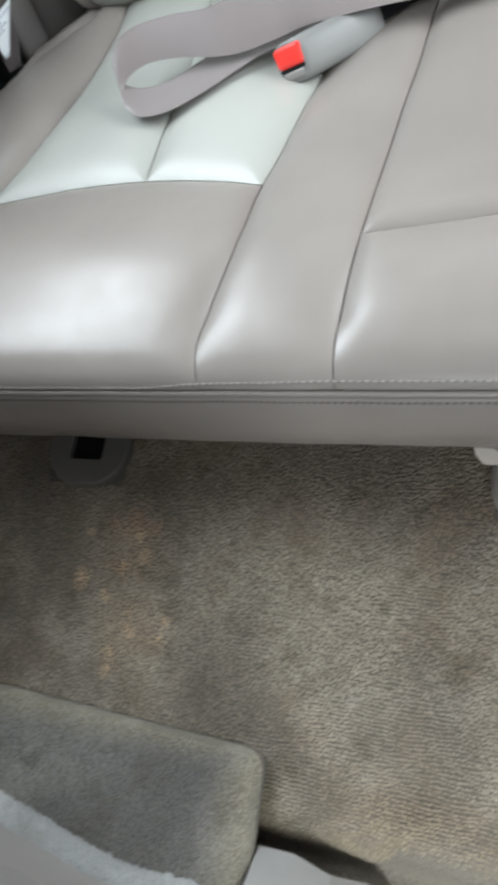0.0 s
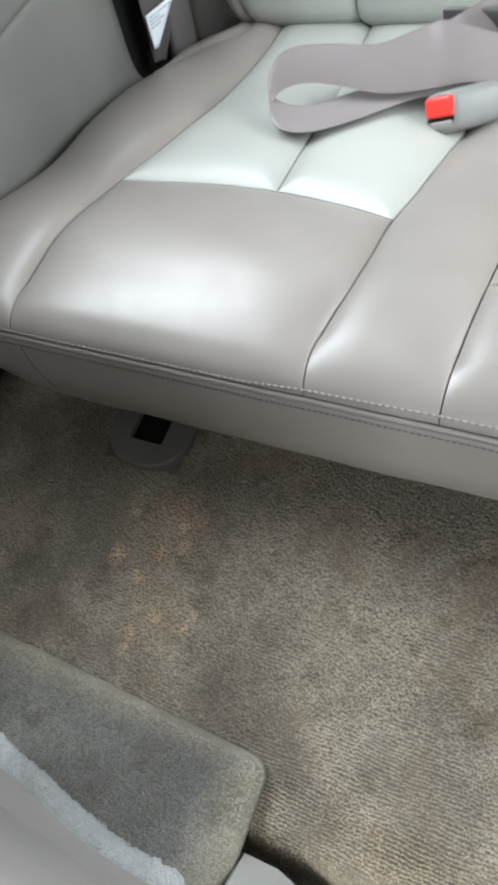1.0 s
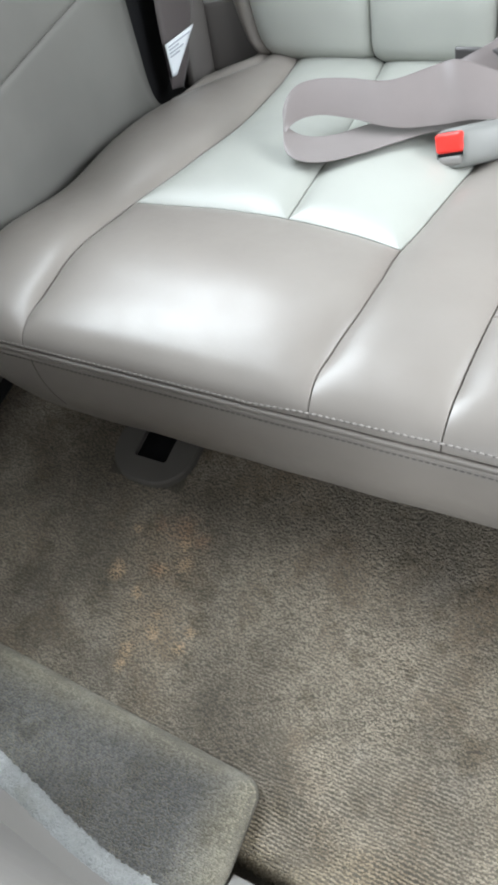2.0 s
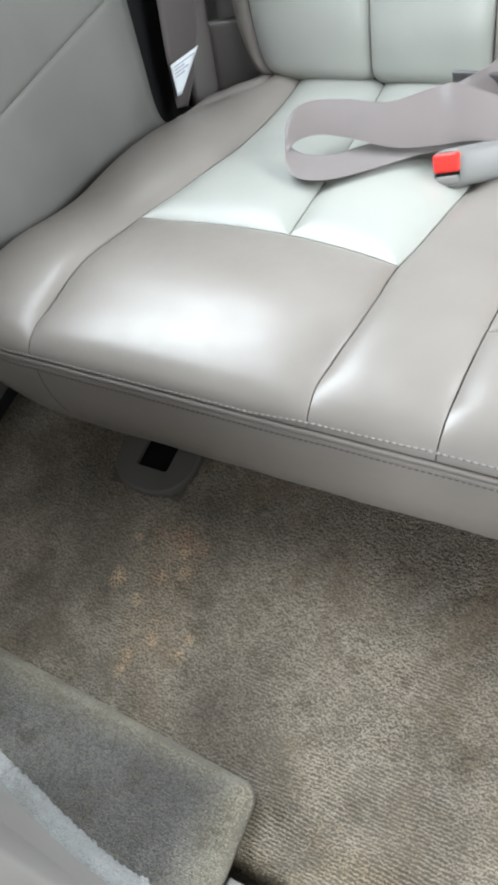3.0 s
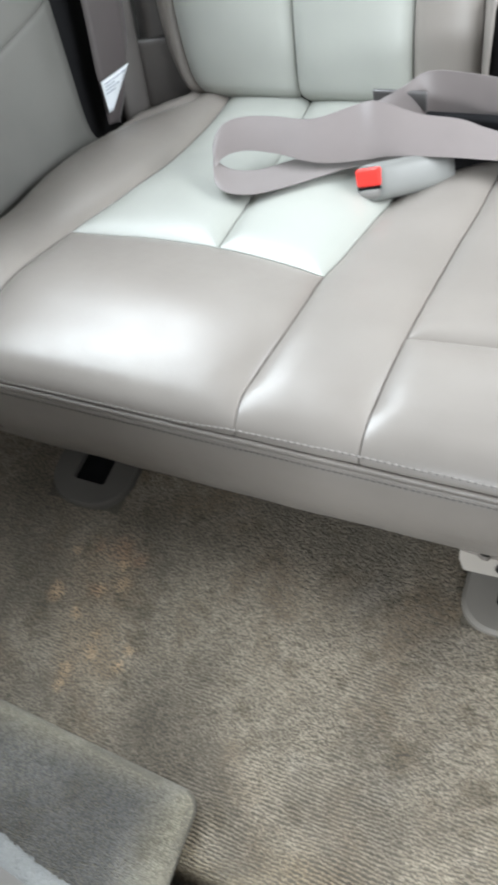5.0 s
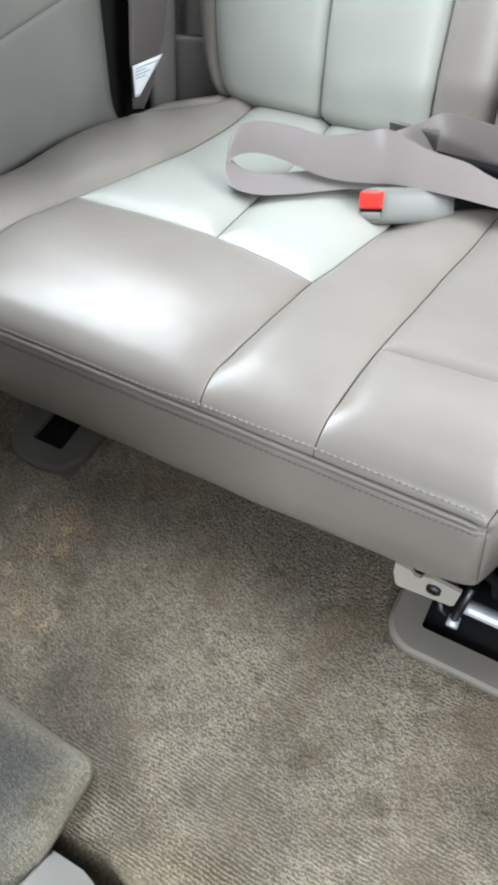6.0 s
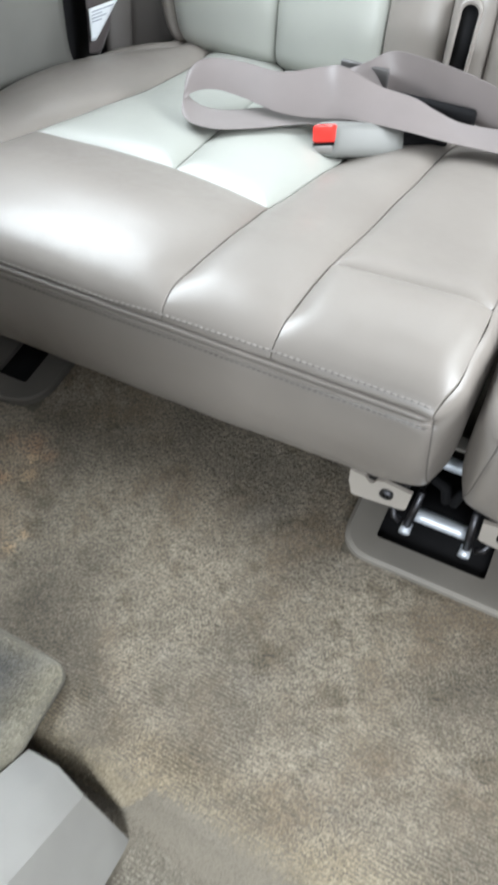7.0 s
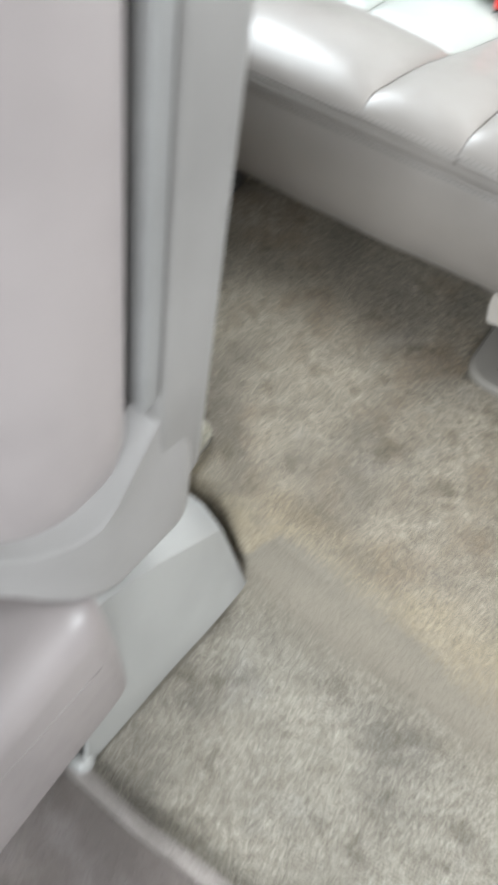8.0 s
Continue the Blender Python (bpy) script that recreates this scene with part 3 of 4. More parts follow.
    for row, size, mat in ((upper, 0.0013, M_THREAD), (lower, 0.0007, M_DARKTHREAD)):
        part("stitching", flipped(stitch_row(row, size), flip), mat, seat, "thread stitching")
    holes = [on_top(x) for x in steps(-0.41 + 0.0056 * 0.70, 0.240, 0.0056, 0.22)]
    part("stitch_holes", flipped(stitch_row(holes, 0.0010), flip), M_DARKTHREAD, seat, "dark needle holes between the stitches")
    seam = [front_at(1 - (1 - (-0.291 + 0.418) / 0.666) ** (1 / 1.6), 0.42 * k / 12) for k in range(13)]
    part("band_seam", flipped(tube(seam, 0.0006, 6), flip), M_DARKTHREAD, seat)
    corner = [side_at(0.0, 0.06 + 0.74 * k / 20) + Vector((0.0002, -0.0002, 0)) for k in range(21)]
    part("end_seam", flipped(tube(corner, 0.0007, 6), flip), M_DARKTHREAD, seat)
    return seat


SEAT_A = build_cushion(None, "taupe leather third-row seat with pale inserts and piped front edge")
SEAT_B = build_cushion(0.2745, "matching taupe leather third-row seat across a narrow gap")

# backrest
TILT_B = radians(18)
BY, BZ = 0.558, 0.100


def back_point(x, h, lift):
    """A point of the backrest: h up along it, lift out of it."""
    tuck = 1.5 * max(0, 0.045 - h) ** 2 / 0.045
    side = 0.05 * max(0, (-0.30 - x) / 0.08) ** 2
    round_l = max(0, -0.345 - x)
    lift -= tuck + side * 0.5 + 6 * round_l ** 2
    y = BY + h * math.sin(TILT_B) - lift * math.cos(TILT_B)
    z = BZ + h * math.cos(TILT_B) + lift * math.sin(TILT_B)
    return Vector((x, y, z))


BACK_L0 = [(-0.325, 0.0), (-0.372, 0.10), (-0.395, 0.2), (-0.40, 0.55)]
BACK_A = [(-0.298, 0.0), (-0.326, 0.06), (-0.340, 0.13), (-0.346, 0.25), (-0.34, 0.55)]
BACK_M = [(-0.160, 0.0), (-0.164, 0.06), (-0.167, 0.13), (-0.168, 0.55)]
BACK_B = [(-0.006, 0.0), (-0.009, 0.06), (-0.012, 0.13), (-0.012, 0.55)]
BACK_C = [(0.075, 0.0), (0.070, 0.1), (0.066, 0.2), (0.066, 0.55)]
BACK_D = [(0.130, 0.0), (0.126, 0.1), (0.122, 0.2), (0.122, 0.55)]
BACK_E = [(0.262, 0.0), (0.262, 0.55)]


def back_panel(xa, xb, deep=0.007, crown=0.010, h0=0.0):
    def at(u, v):
        h = h0 + (0.55 - h0) * v ** 1.2
        x = along(xa, h) + GAP + (along(xb, h) - along(xa, h) - 2 * GAP) * u
        wide = along(xb, h) - along(xa, h)
        d = soft_least(u * wide, (1 - u) * wide, (h - h0) + 0.012, 0.55 - h)
        lift = crown * (1 - math.exp(-d / 0.04)) - deep * math.exp(-d / 0.007)
        return back_point(x, h, lift + 0.001 * noise.noise((x * 15, h * 15, 9)))
    return at


def build_back(flip, back):
    part("back_side_bolster", panel_mesh(back_panel(BACK_L0, BACK_A), 14, 40, flip, (0, 0.014, 0.004)), M_TAUPE, back)
    part("back_insert_panel", panel_mesh(back_panel(BACK_A, BACK_M), 28, 48, flip, (0, 0.014, 0.004)), M_PALE, back, "pale green-grey leather insert")
    part("back_insert_panel", panel_mesh(back_panel(BACK_M, BACK_B), 28, 48, flip, (0, 0.014, 0.004)), M_PALE, back, "pale green-grey leather insert")
    part("back_centre_panel", panel_mesh(back_panel(BACK_B, BACK_C), 18, 40, flip, (0, 0.014, 0.004)), M_TAUPE, back)
    part("back_slot_panel", panel_mesh(back_panel(BACK_C, BACK_D, 0.008, 0.004), 12, 40, flip, (0, 0.014, 0.004)), M_TAUPE, back)
    part("back_end_panel", panel_mesh(back_panel(BACK_D, BACK_E), 20, 40, flip, (0, 0.014, 0.004)), M_TAUPE, back)
    part("back_shell", flipped(sheared_box((-0.30, 0.016, -0.01), (0.25, 0.09, 0.55)), flip), M_BLACK, back, "black backrest shell behind the padding")
    if flip is None:
        frame_out = round_outline(-0.0148, 0.0, 0.0148, 0.102, (0.006, 0.006, 0.0145, 0.0145))
        frame_in = round_outline(-0.0108, 0.004, 0.0108, 0.094, (0.003, 0.003, 0.0105, 0.0105))
        bezel = ring_plate(frame_out, frame_in, 0.0, 0.007)
        plug = prism(frame_in, 0.0005, 0.002)
        for bm in (bezel, plug):
            for v in bm.verts:
                v.co = back_point(0.094 + v.co.x, 0.055 + v.co.y, 0.004 + v.co.z)
        slot = part("slot_bezel", bezel, M_TAUPE, back, "taupe plastic belt slot surround")
        part("slot", plug, M_BLACK, slot, "dark belt slot")
    return back


def sheared_box(lo, hi):
    bm = box(lo, hi, 0.01)
    for v in bm.verts:
        x, d, h = v.co
        v.co = (x, BY + h * math.sin(TILT_B) + d * math.cos(TILT_B), BZ + h * math.cos(TILT_B) - d * math.sin(TILT_B))
    return bm


build_back(None, SEAT_A)
build_back(0.272, SEAT_B)

# hinge cover and pillar trim between the belt slot and the backrest
cover = thing("hinge_cover", (-0.39, 0.6, 0.1), "grey moulded plastic hinge cover beside the backrest", "trim")


def cover_at(y0, y1, x0, x1, h):
    def at(u, v):
        z = 0.10 + h * v
        d = min(u, 1 - u) * (y1 - y0)
        puff = 0.005 * (1 - math.exp(-d / 0.006)) - 0.006 * v
        return Vector((x0 + (x1 - x0) * u + puff, y0 + (y1 - y0) * u + 0.32 * (z - 0.12), z))
    return at


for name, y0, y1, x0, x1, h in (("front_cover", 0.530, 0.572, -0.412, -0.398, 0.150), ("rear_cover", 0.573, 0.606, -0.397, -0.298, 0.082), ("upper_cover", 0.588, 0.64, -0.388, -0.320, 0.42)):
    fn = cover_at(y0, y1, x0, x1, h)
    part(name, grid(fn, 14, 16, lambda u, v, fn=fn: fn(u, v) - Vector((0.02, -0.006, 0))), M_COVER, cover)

# ---- belts ----


def ribbon(low, high, n=90, thick=0.0011):
    """A webbing band between two edge curves."""
    bm = bmesh.new()
    uv = bm.loops.layers.uv.new("uv")
    across = 6
    tops, unders, coord = [], [], {}
    for i in range(n + 1):
        t = i / n
        a, b = Vector(spline(low, t)), Vector(spline(high, t))
        e = 0.5 / n
        along_dir = Vector(spline(low, min(t + e, 1))) - Vector(spline(low, max(t - e, 0)))
        nrm = along_dir.cross(b - a).normalized() * thick / 2
        rt, ru = [], []
        for k in range(across + 1):
            f = k / across
            bow = 0.0004 * math.sin(math.pi * f)
            p = a.lerp(b, f) + nrm * (bow / thick * 2)
            edge = 0.25 if k in (0, across) else 1.0
            rt.append(bm.verts.new(p + nrm * edge))
            ru.append(bm.verts.new(p - nrm * edge))
            coord[rt[-1]] = coord[ru[-1]] = (f, t * 8)
        tops.append(rt)
        unders.append(ru)
    for i in range(n):
        for k in range(across):
            bm.faces.new((tops[i][k], tops[i][k + 1], tops[i + 1][k + 1], tops[i + 1][k]))
            bm.faces.new((unders[i][k], unders[i + 1][k], unders[i + 1][k + 1], unders[i][k + 1]))
        for rows, k in ((0, 0), (0, across)):
            bm.faces.new((tops[i][k], tops[i + 1][k], unders[i + 1][k], unders[i][k]))
    for i in (0, n):
        for k in range(across):
            bm.faces.new((tops[i][k], tops[i][k + 1], unders[i][k + 1], unders[i][k]))
    for f in bm.faces:
        for loop in f.loops:
            loop[uv].uv = coord[loop.vert]
    return bm


LAP = [((0.03, 0.395, 0.182), (0.02, 0.436, 0.178)), ((-0.021, 0.381, 0.185), (-0.034, 0.424, 0.181)), ((-0.052, 0.359, 0.188), (-0.072, 0.4, 0.183)),
       ((-0.077, 0.338, 0.191), (-0.098, 0.38, 0.186)), ((-0.11, 0.314, 0.196), (-0.127, 0.357, 0.19)), ((-0.137, 0.307, 0.199), (-0.155, 0.349, 0.195)),
       ((-0.158, 0.316, 0.2), (-0.174, 0.352, 0.206)), ((-0.169, 0.336, 0.203), (-0.178, 0.365, 0.218)), ((-0.163, 0.355, 0.207), (-0.171, 0.383, 0.227)),
       ((-0.142, 0.368, 0.207), (-0.152, 0.396, 0.228)), ((-0.109, 0.372, 0.203), (-0.117, 0.403, 0.226)), ((-0.057, 0.371, 0.196), (-0.073, 0.407, 0.223)),
       ((-0.012, 0.383, 0.194), (-0.031, 0.428, 0.227)), ((0.014, 0.391, 0.195), (-0.006, 0.432, 0.231)), ((0.049, 0.395, 0.195), (0.038, 0.434, 0.217)),
       ((0.089, 0.401, 0.192), (0.080, 0.441, 0.208)), ((0.117, 0.406, 0.188), (0.108, 0.445, 0.196)), ((0.155, 0.408, 0.187), (0.139, 0.451, 0.185)),
       ((0.205, 0.415, 0.184), (0.19, 0.46, 0.182)), ((0.27, 0.41, 0.186), (0.26, 0.456, 0.182)), ((0.34, 0.4, 0.19), (0.335, 0.447, 0.186))]


def belt(name, pairs, n, label):
    """A loose belt: its webbing and the two thicker woven edges."""
    low, high = [a for a, _ in pairs], [b for _, b in pairs]
    ob = thing(name, low[0], label, "seat belt", "seat belts")
    part("webbing", ribbon(low, high, n), M_BELT, ob).data.set_sharp_from_angle(angle=radians(50))
    for line in (low, high):
        part("woven_edge", tube([spline(line, k / n) for k in range(n + 1)], 0.0005, 6), M_BELT, ob)
    return ob


belt("lap_belt", LAP, 170, "taupe seat-belt webbing looped loosely across the cushion")
SHOULDER = [((-0.010, 0.440, 0.190), (-0.020, 0.466, 0.204)), ((0.012, 0.458, 0.188), (0.010, 0.478, 0.217)), ((0.044, 0.478, 0.183), (0.034, 0.490, 0.228)),
            ((0.088, 0.482, 0.174), (0.080, 0.488, 0.229)), ((0.143, 0.476, 0.172), (0.130, 0.483, 0.225)), ((0.188, 0.470, 0.171), (0.175, 0.476, 0.219)),
            ((0.263, 0.460, 0.170), (0.250, 0.468, 0.212)), ((0.343, 0.450, 0.170), (0.335, 0.460, 0.207))]
belt("shoulder_belt", SHOULDER, 90, "taupe seat-belt webbing arching over the seat centre")
tongue = thing("belt_tongue", (0.02, 0.5, 0.17), "dull steel belt tongue tucked against the backrest", "belt tongue")
bm = box((-0.026, 0.474, 0.188), (0.036, 0.480, 0.213), 0.0025)
part("plate", bm, M_TONGUE, tongue)
# black box stretched along the gap, in place of the shade between the belts
part("gap_shade", box((0.034, 0.464, 0.160), (0.150, 0.476, 0.192), 0.005), M_BLACK, tongue, "black block that paints the shade between the belts")

parked = thing("parked_belt", (-0.43, 0.55, 0.1), "mauve-grey belt webbing with a white sewn label", "seat belt", "seat belts")
P_LOW = [(-0.422, 0.492, 0.126), (-0.421, 0.499, 0.16), (-0.421, 0.508, 0.20), (-0.421, 0.530, 0.27), (-0.423, 0.565, 0.40), (-0.43, 0.61, 0.6)]
P_HIGH = [(-0.418, 0.512, 0.116), (-0.411, 0.546, 0.15), (-0.405, 0.572, 0.19), (-0.402, 0.598, 0.27), (-0.404, 0.632, 0.40), (-0.41, 0.68, 0.6)]
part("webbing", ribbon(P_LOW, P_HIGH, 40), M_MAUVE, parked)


def label_point(u, v, lift):
    a, b, c, d = (Vector(q) for q in ((-0.4195, 0.4965, 0.143), (-0.4175, 0.504, 0.141), (-0.4060, 0.559, 0.177), (-0.4185, 0.503, 0.185)))
    p = (a.lerp(b, u)).lerp(d.lerp(c, u), v)
    return p + Vector((0.0035 + lift, -0.001, 0))


cloth = part("label", grid(lambda u, v: label_point(u, v, 0), 6, 8, lambda u, v: label_point(u, v, -0.0012)), M_LABEL, parked, "white sewn label")
for v0, u1 in ((0.9, 0.9), (0.80, 0.5), (0.70, 0.75), (0.60, 0.6)):
    part("print_bar", grid(lambda u, v: label_point(0.1 + (u1 - 0.1) * u, v0 - 0.035 * v, 0.0006), 3, 1, lambda u, v: label_point(0.1 + (u1 - 0.1) * u, v0 - 0.035 * v, -0.0004)), M_INK, cloth)

# buckle: tapered body, red release button over a dark slot, short stalk
buckle = thing("belt_buckle", (0.045, 0.36, 0.175), "grey plastic belt buckle with a red button lying on the cushion", "buckle")
B_AXIS = Vector((0.70, 0.625, -0.235)).normalized()
B_SIDE = Vector((-0.35, 0.713, 0.577))
B_SIDE = (B_SIDE - B_AXIS * B_SIDE.dot(B_AXIS)).normalized()
B_UP = -B_SIDE.cross(B_AXIS).normalized()
B_UP = B_UP if B_UP.z > 0 else -B_UP
TWIST = Matrix.Rotation(radians(16), 3, B_AXIS)
B_SIDE, B_UP = TWIST @ B_SIDE, TWIST @ B_UP
B_AT = Vector((0.0042, 0.3540, 0.1885))
SLANT = 0.55


def buckle_point(s, a, w, h):
    """s along the body, a round it; rounded-square section with a slanted front end."""
    c, q = math.cos(a), math.sin(a)
    k = 0.55
    up = h * math.copysign(abs(q) ** k, q)
    s += SLANT * up * max(0, 1 - s / 0.035)
    return B_AT + B_AXIS * s + B_SIDE * (w * math.copysign(abs(c) ** k, c)) + B_UP * up


def buckle_body():
    bm = bmesh.new()
    rings = []
    for s, w, h in ((0.0035, 0.0138, 0.0110), (0.0, 0.0168, 0.0140), (0.002, 0.0186, 0.0160), (0.006, 0.0195, 0.0168), (0.03, 0.0198, 0.0168), (0.065, 0.0194, 0.0162), (0.088, 0.0184, 0.0150), (0.097, 0.0172, 0.0135), (0.099, 0.013, 0.009)):
        rings.append([bm.verts.new(buckle_point(s, math.tau * k / 28, w, h)) for k in range(28)])
    for a, b in zip(rings, rings[1:]):
        for k in range(28):
            bm.faces.new((a[k], a[(k + 1) % 28], b[(k + 1) % 28], b[k]))
    bm.faces.new(rings[0][::-1])
    bm.faces.new(rings[-1])
    return bm


part("body", buckle_body(), M_BUCKLE, buckle)


def on_face(bm):
    for v in bm.verts:
        s, w, h = v.co
        v.co = B_AT + B_AXIS * (s + SLANT * h) + B_SIDE * w + B_UP * h
    return bm


red_box = box((-0.0026, -0.0036, -0.0132), (0.010, 0.0160, 0.0146), 0.0038, 4)
part("button", on_face(red_box), M_RED, buckle, "bright red release button")
part("slot", on_face(box((-0.0008, -0.0062, -0.0125), (0.004, -0.0037, 0.0130), 0.0008)), M_BLACK, buckle, "dark tongue slot")
part("lip", on_face(box((-0.0015, -0.0158, -0.0118), (0.006, -0.0063, 0.0125), 0.0032, 3)), M_SHELL, buckle, "grey lower lip")
part("stalk", tube([B_AT + B_AXIS * s + Vector((0, 0, z)) for s, z in ((0.09, 0.002), (0.11, 0.004), (0.135, 0.006), (0.16, 0.004))], 0.0095, 10), M_BLACK, buckle, "black webbing stalk")

# ---- seat feet and floor latches ----
plate = thing("latch_surround", (0.29, 0.04, 0.0), "beige plastic floor surround round a black latch pocket", "latch surround", "floor latches")
outer = [(x, y - 0.009 * math.exp(-((x - 0.333) / 0.022) ** 2) * (y < -0.02)) for x, y in round_outline(0.192, -0.029, 0.415, 0.16, (0.032, 0.05, 0.02, 0.02), 16)]
inner = round_outline(0.225, -0.001, 0.341, 0.14, (0.004, 0.004, 0.004, 0.004), 16)
part("surround", ring_plate(outer, inner, -0.004, 0.0065), M_BEIGE, plate, "", False)
part("pocket", box((0.222, -0.006, -0.004), (0.356, 0.146, 0.001)), M_BLACK, plate, "black latch pocket")
small = thing("latch_surround", (-0.255, 0.03, 0.0), "dusty beige plastic surround, coloured darker for shade, round a small dark latch pocket", "latch surround", "floor latches")
outer = round_outline(-0.308, -0.020, -0.200, 0.10, (0.045, 0.045, 0.02, 0.02))
inner = round_outline(-0.276, 0.010, -0.232, 0.085, (0.004, 0.004, 0.004, 0.004))
part("surround", ring_plate(outer, inner, -0.004, 0.008), M_DUSTY_SHADED, small, "", False)
part("pocket", box((-0.28, 0.006, -0.004), (-0.228, 0.09, 0.001)), M_BLACK, small, "black latch pocket")


def seat_foot(x0, side, label):
    foot = thing("seat_bracket", (x0, 0.03, 0.0), label, "seat bracket", "seat brackets")
    xs = sorted((x0 - side * 0.032, x0 + side * 0.030))
    bm = bmesh.new()
    pts = [(-0.033, 0.024), (-0.033, 0.004), (-0.029, -0.018), (-0.026, -0.020), (0.024, -0.0135), (0.027, -0.010), (0.029, 0.020),
           (0.002, 0.024), (-0.006, 0.021), (-0.009, 0.014), (-0.014, 0.014), (-0.018, 0.021)]
    face = bm.faces.new([bm.verts.new((x0 + side * px, 0.004, 0.082 + pz)) for px, pz in pts])
    up = bmesh.ops.extrude_face_region(bm, geom=[face])
    bmesh.ops.translate(bm, vec=(0, 0.004, 0), verts=[v for v in up["geom"] if isinstance(v, bmesh.types.BMVert)])
    part("plate", bm, M_BRACKET, foot, "", False)
    part("stem", box((min(x0 - 0.024, x0 + 0.024), 0.010, 0.085), (x0 + 0.024, 0.050, 0.128), 0.002), M_DARKSTEEL, foot, "dark steel stem behind the plate")
    bx, bz = x0 + side * 0.006, 0.089
    b = part("bolt", tube([(bx, 0.0005, bz), (bx, 0.006, bz)], 0.0068, 16), M_DARKSTEEL, foot, "dark bolt head")
    part("socket", tube([(bx, -0.0002, bz), (bx, 0.002, bz)], 0.003, 6), M_BLACK, b)
    part("arm", tube([(x0 + side * 0.036, 0.022, 0.085), (x0 + side * 0.034, 0.016, 0.055), (x0 + side * 0.032, 0.011, 0.032)], 0.0042, 10), M_DARKSTEEL, foot)
    part("hook", tube([(x0 + side * 0.014, 0.014, 0.056), (x0 + side * 0.017, 0.009, 0.044), (x0 + side * 0.024, 0.008, 0.040)], 0.0034, 8), M_DARKSTEEL, foot, "small dark steel hook")
    part("roller", tube([(x0 + side * 0.032, 0.004, 0.026), (x0 + side * 0.032, 0.015, 0.028)], 0.0058, 14), M_ZINC, foot, "small bright steel roller")
    part("spring", tube([(x0 + side * 0.035, 0.05, 0.075), (x0 + side * 0.055, 0.045, 0.07), (x0 + side * 0.06, 0.04, 0.055)], 0.006, 8), M_BLACK, foot)
    return foot


seat_foot(0.219, 1, "beige steel seat bracket with a dark bolt")
seat_foot(0.345, -1, "beige steel bracket under the neighbouring seat")
bars = thing("striker_bars", (0.29, 0.07, 0.0), "two bright steel striker bars in the latch pocket", "striker bar")
for y, z in ((0.030, 0.027), (0.098, 0.034)):
    part("bar", tube([(0.254, y, z), (0.262, y, z), (0.300, y, z), (0.309, y, z)], 0.0078, 16), M_ZINC, bars)
for x in (0.251, 0.312):
    part("bar_post", box((x - 0.003, 0.03, -0.002), (x + 0.003, 0.125, 0.045), 0.001), M_BLACK, bars, "black steel post")

# ---- second-row seat ----
seat2 = thing("second_row_seat", (-0.17, -0.55, LOW), "grey leather second-row seat with plastic shell and side shield", "car seat")
LEAN2 = 0.20


def lean(bm, y0=-0.36, z0=0.30):
    for v in bm.verts:
        v.co.y += y0 + LEAN2 * (v.co.z - z0)
    return bm


def leaning_pad(x0, x1, d0, d1, z0, z1, r_front, r_rear, r_low, shape=None, nz=26, bevel=0.0):
    """A leaning padded block: rings of a rounded plan, drawn in towards the bottom and the top."""
    bm = bmesh.new()
    rings = []
    for k in range(nz + 1):
        f = 0.5 - 0.5 * math.cos(math.pi * k / nz)
        z = z0 + (z1 - z0) * f
        low, high = max(0, r_low - (z - z0)), max(0, 0.03 - (z1 - z))
        inset = r_low - math.sqrt(max(0, r_low ** 2 - low ** 2)) + 0.03 - math.sqrt(max(0, 0.03 ** 2 - high ** 2))
        if bevel:
            inset = r_low - math.sqrt(max(0, r_low ** 2 - low ** 2)) + 0.75 * max(0, bevel - (z1 - z))
        ring = []
        for x, d in round_outline(x0 + inset, d0 + inset, x1 - inset, d1 - inset * 0.6, (max(0.01, r_front - inset), max(0.01, r_front - inset), r_rear, r_rear), 9):
            p = (x, d, z) if shape is None else shape(x, d, z)
            ring.append(bm.verts.new((p[0], p[1] - 0.36 + LEAN2 * (p[2] - 0.30), p[2])))
        rings.append(ring)
    n = len(rings[0])
    for a, b in zip(rings, rings[1:]):
        for i in range(n):
            bm.faces.new((a[i], a[(i + 1) % n], b[(i + 1) % n], b[i]))
    bm.faces.new(rings[0][::-1])
    bm.faces.new(rings[-1])
    return bm


def shell_shape(x, d, z):
    """The shell's lower lip hangs straight down behind the seat and rises towards its outer corner."""
    inner = min(1, max(0, (0.06 - x) / 0.09))
    if d > -0.03:
        d += (0.2 * max(0, 0.30 - z) + 0.009 * min(1, max(0, (0.40 - z) / 0.1))) * inner
    low = max(0, 0.30 - z) / 0.20
    return x, d, z + 0.10 * low * (1 - inner)


def skirt_shape(x, d, z):
    """The skirt's upper rim falls towards the front."""
    f = min(1, max(0, (-0.065 - d) / 0.06))
    blend = max(0, min(1, (z - 0.215) / 0.085)) * min(1, max(0, (d + 0.115) / 0.05))
    x -= 0.0125 * blend * blend * (3 - 2 * blend) * (x > 0)
    rise = 0.075 * min(1, max(0, (-0.07 - d) / 0.10)) ** 1.5 * max(0, (0.33 - z) / 0.185)
    return x, d, z + rise - 0.045 * f * f * (3 - 2 * f) * max(0, (z - 0.19) / 0.14)


part("back_shell", leaning_pad(-0.46, 0.094, -0.060, 0.010, 0.10, 0.86, 0.006, 0.022, 0.014, shell_shape, 80), M_SHELL, seat2, "pale plastic backrest shell")


def rim_y(x):
    return -0.366 - 0.215 * (x + 0.05)


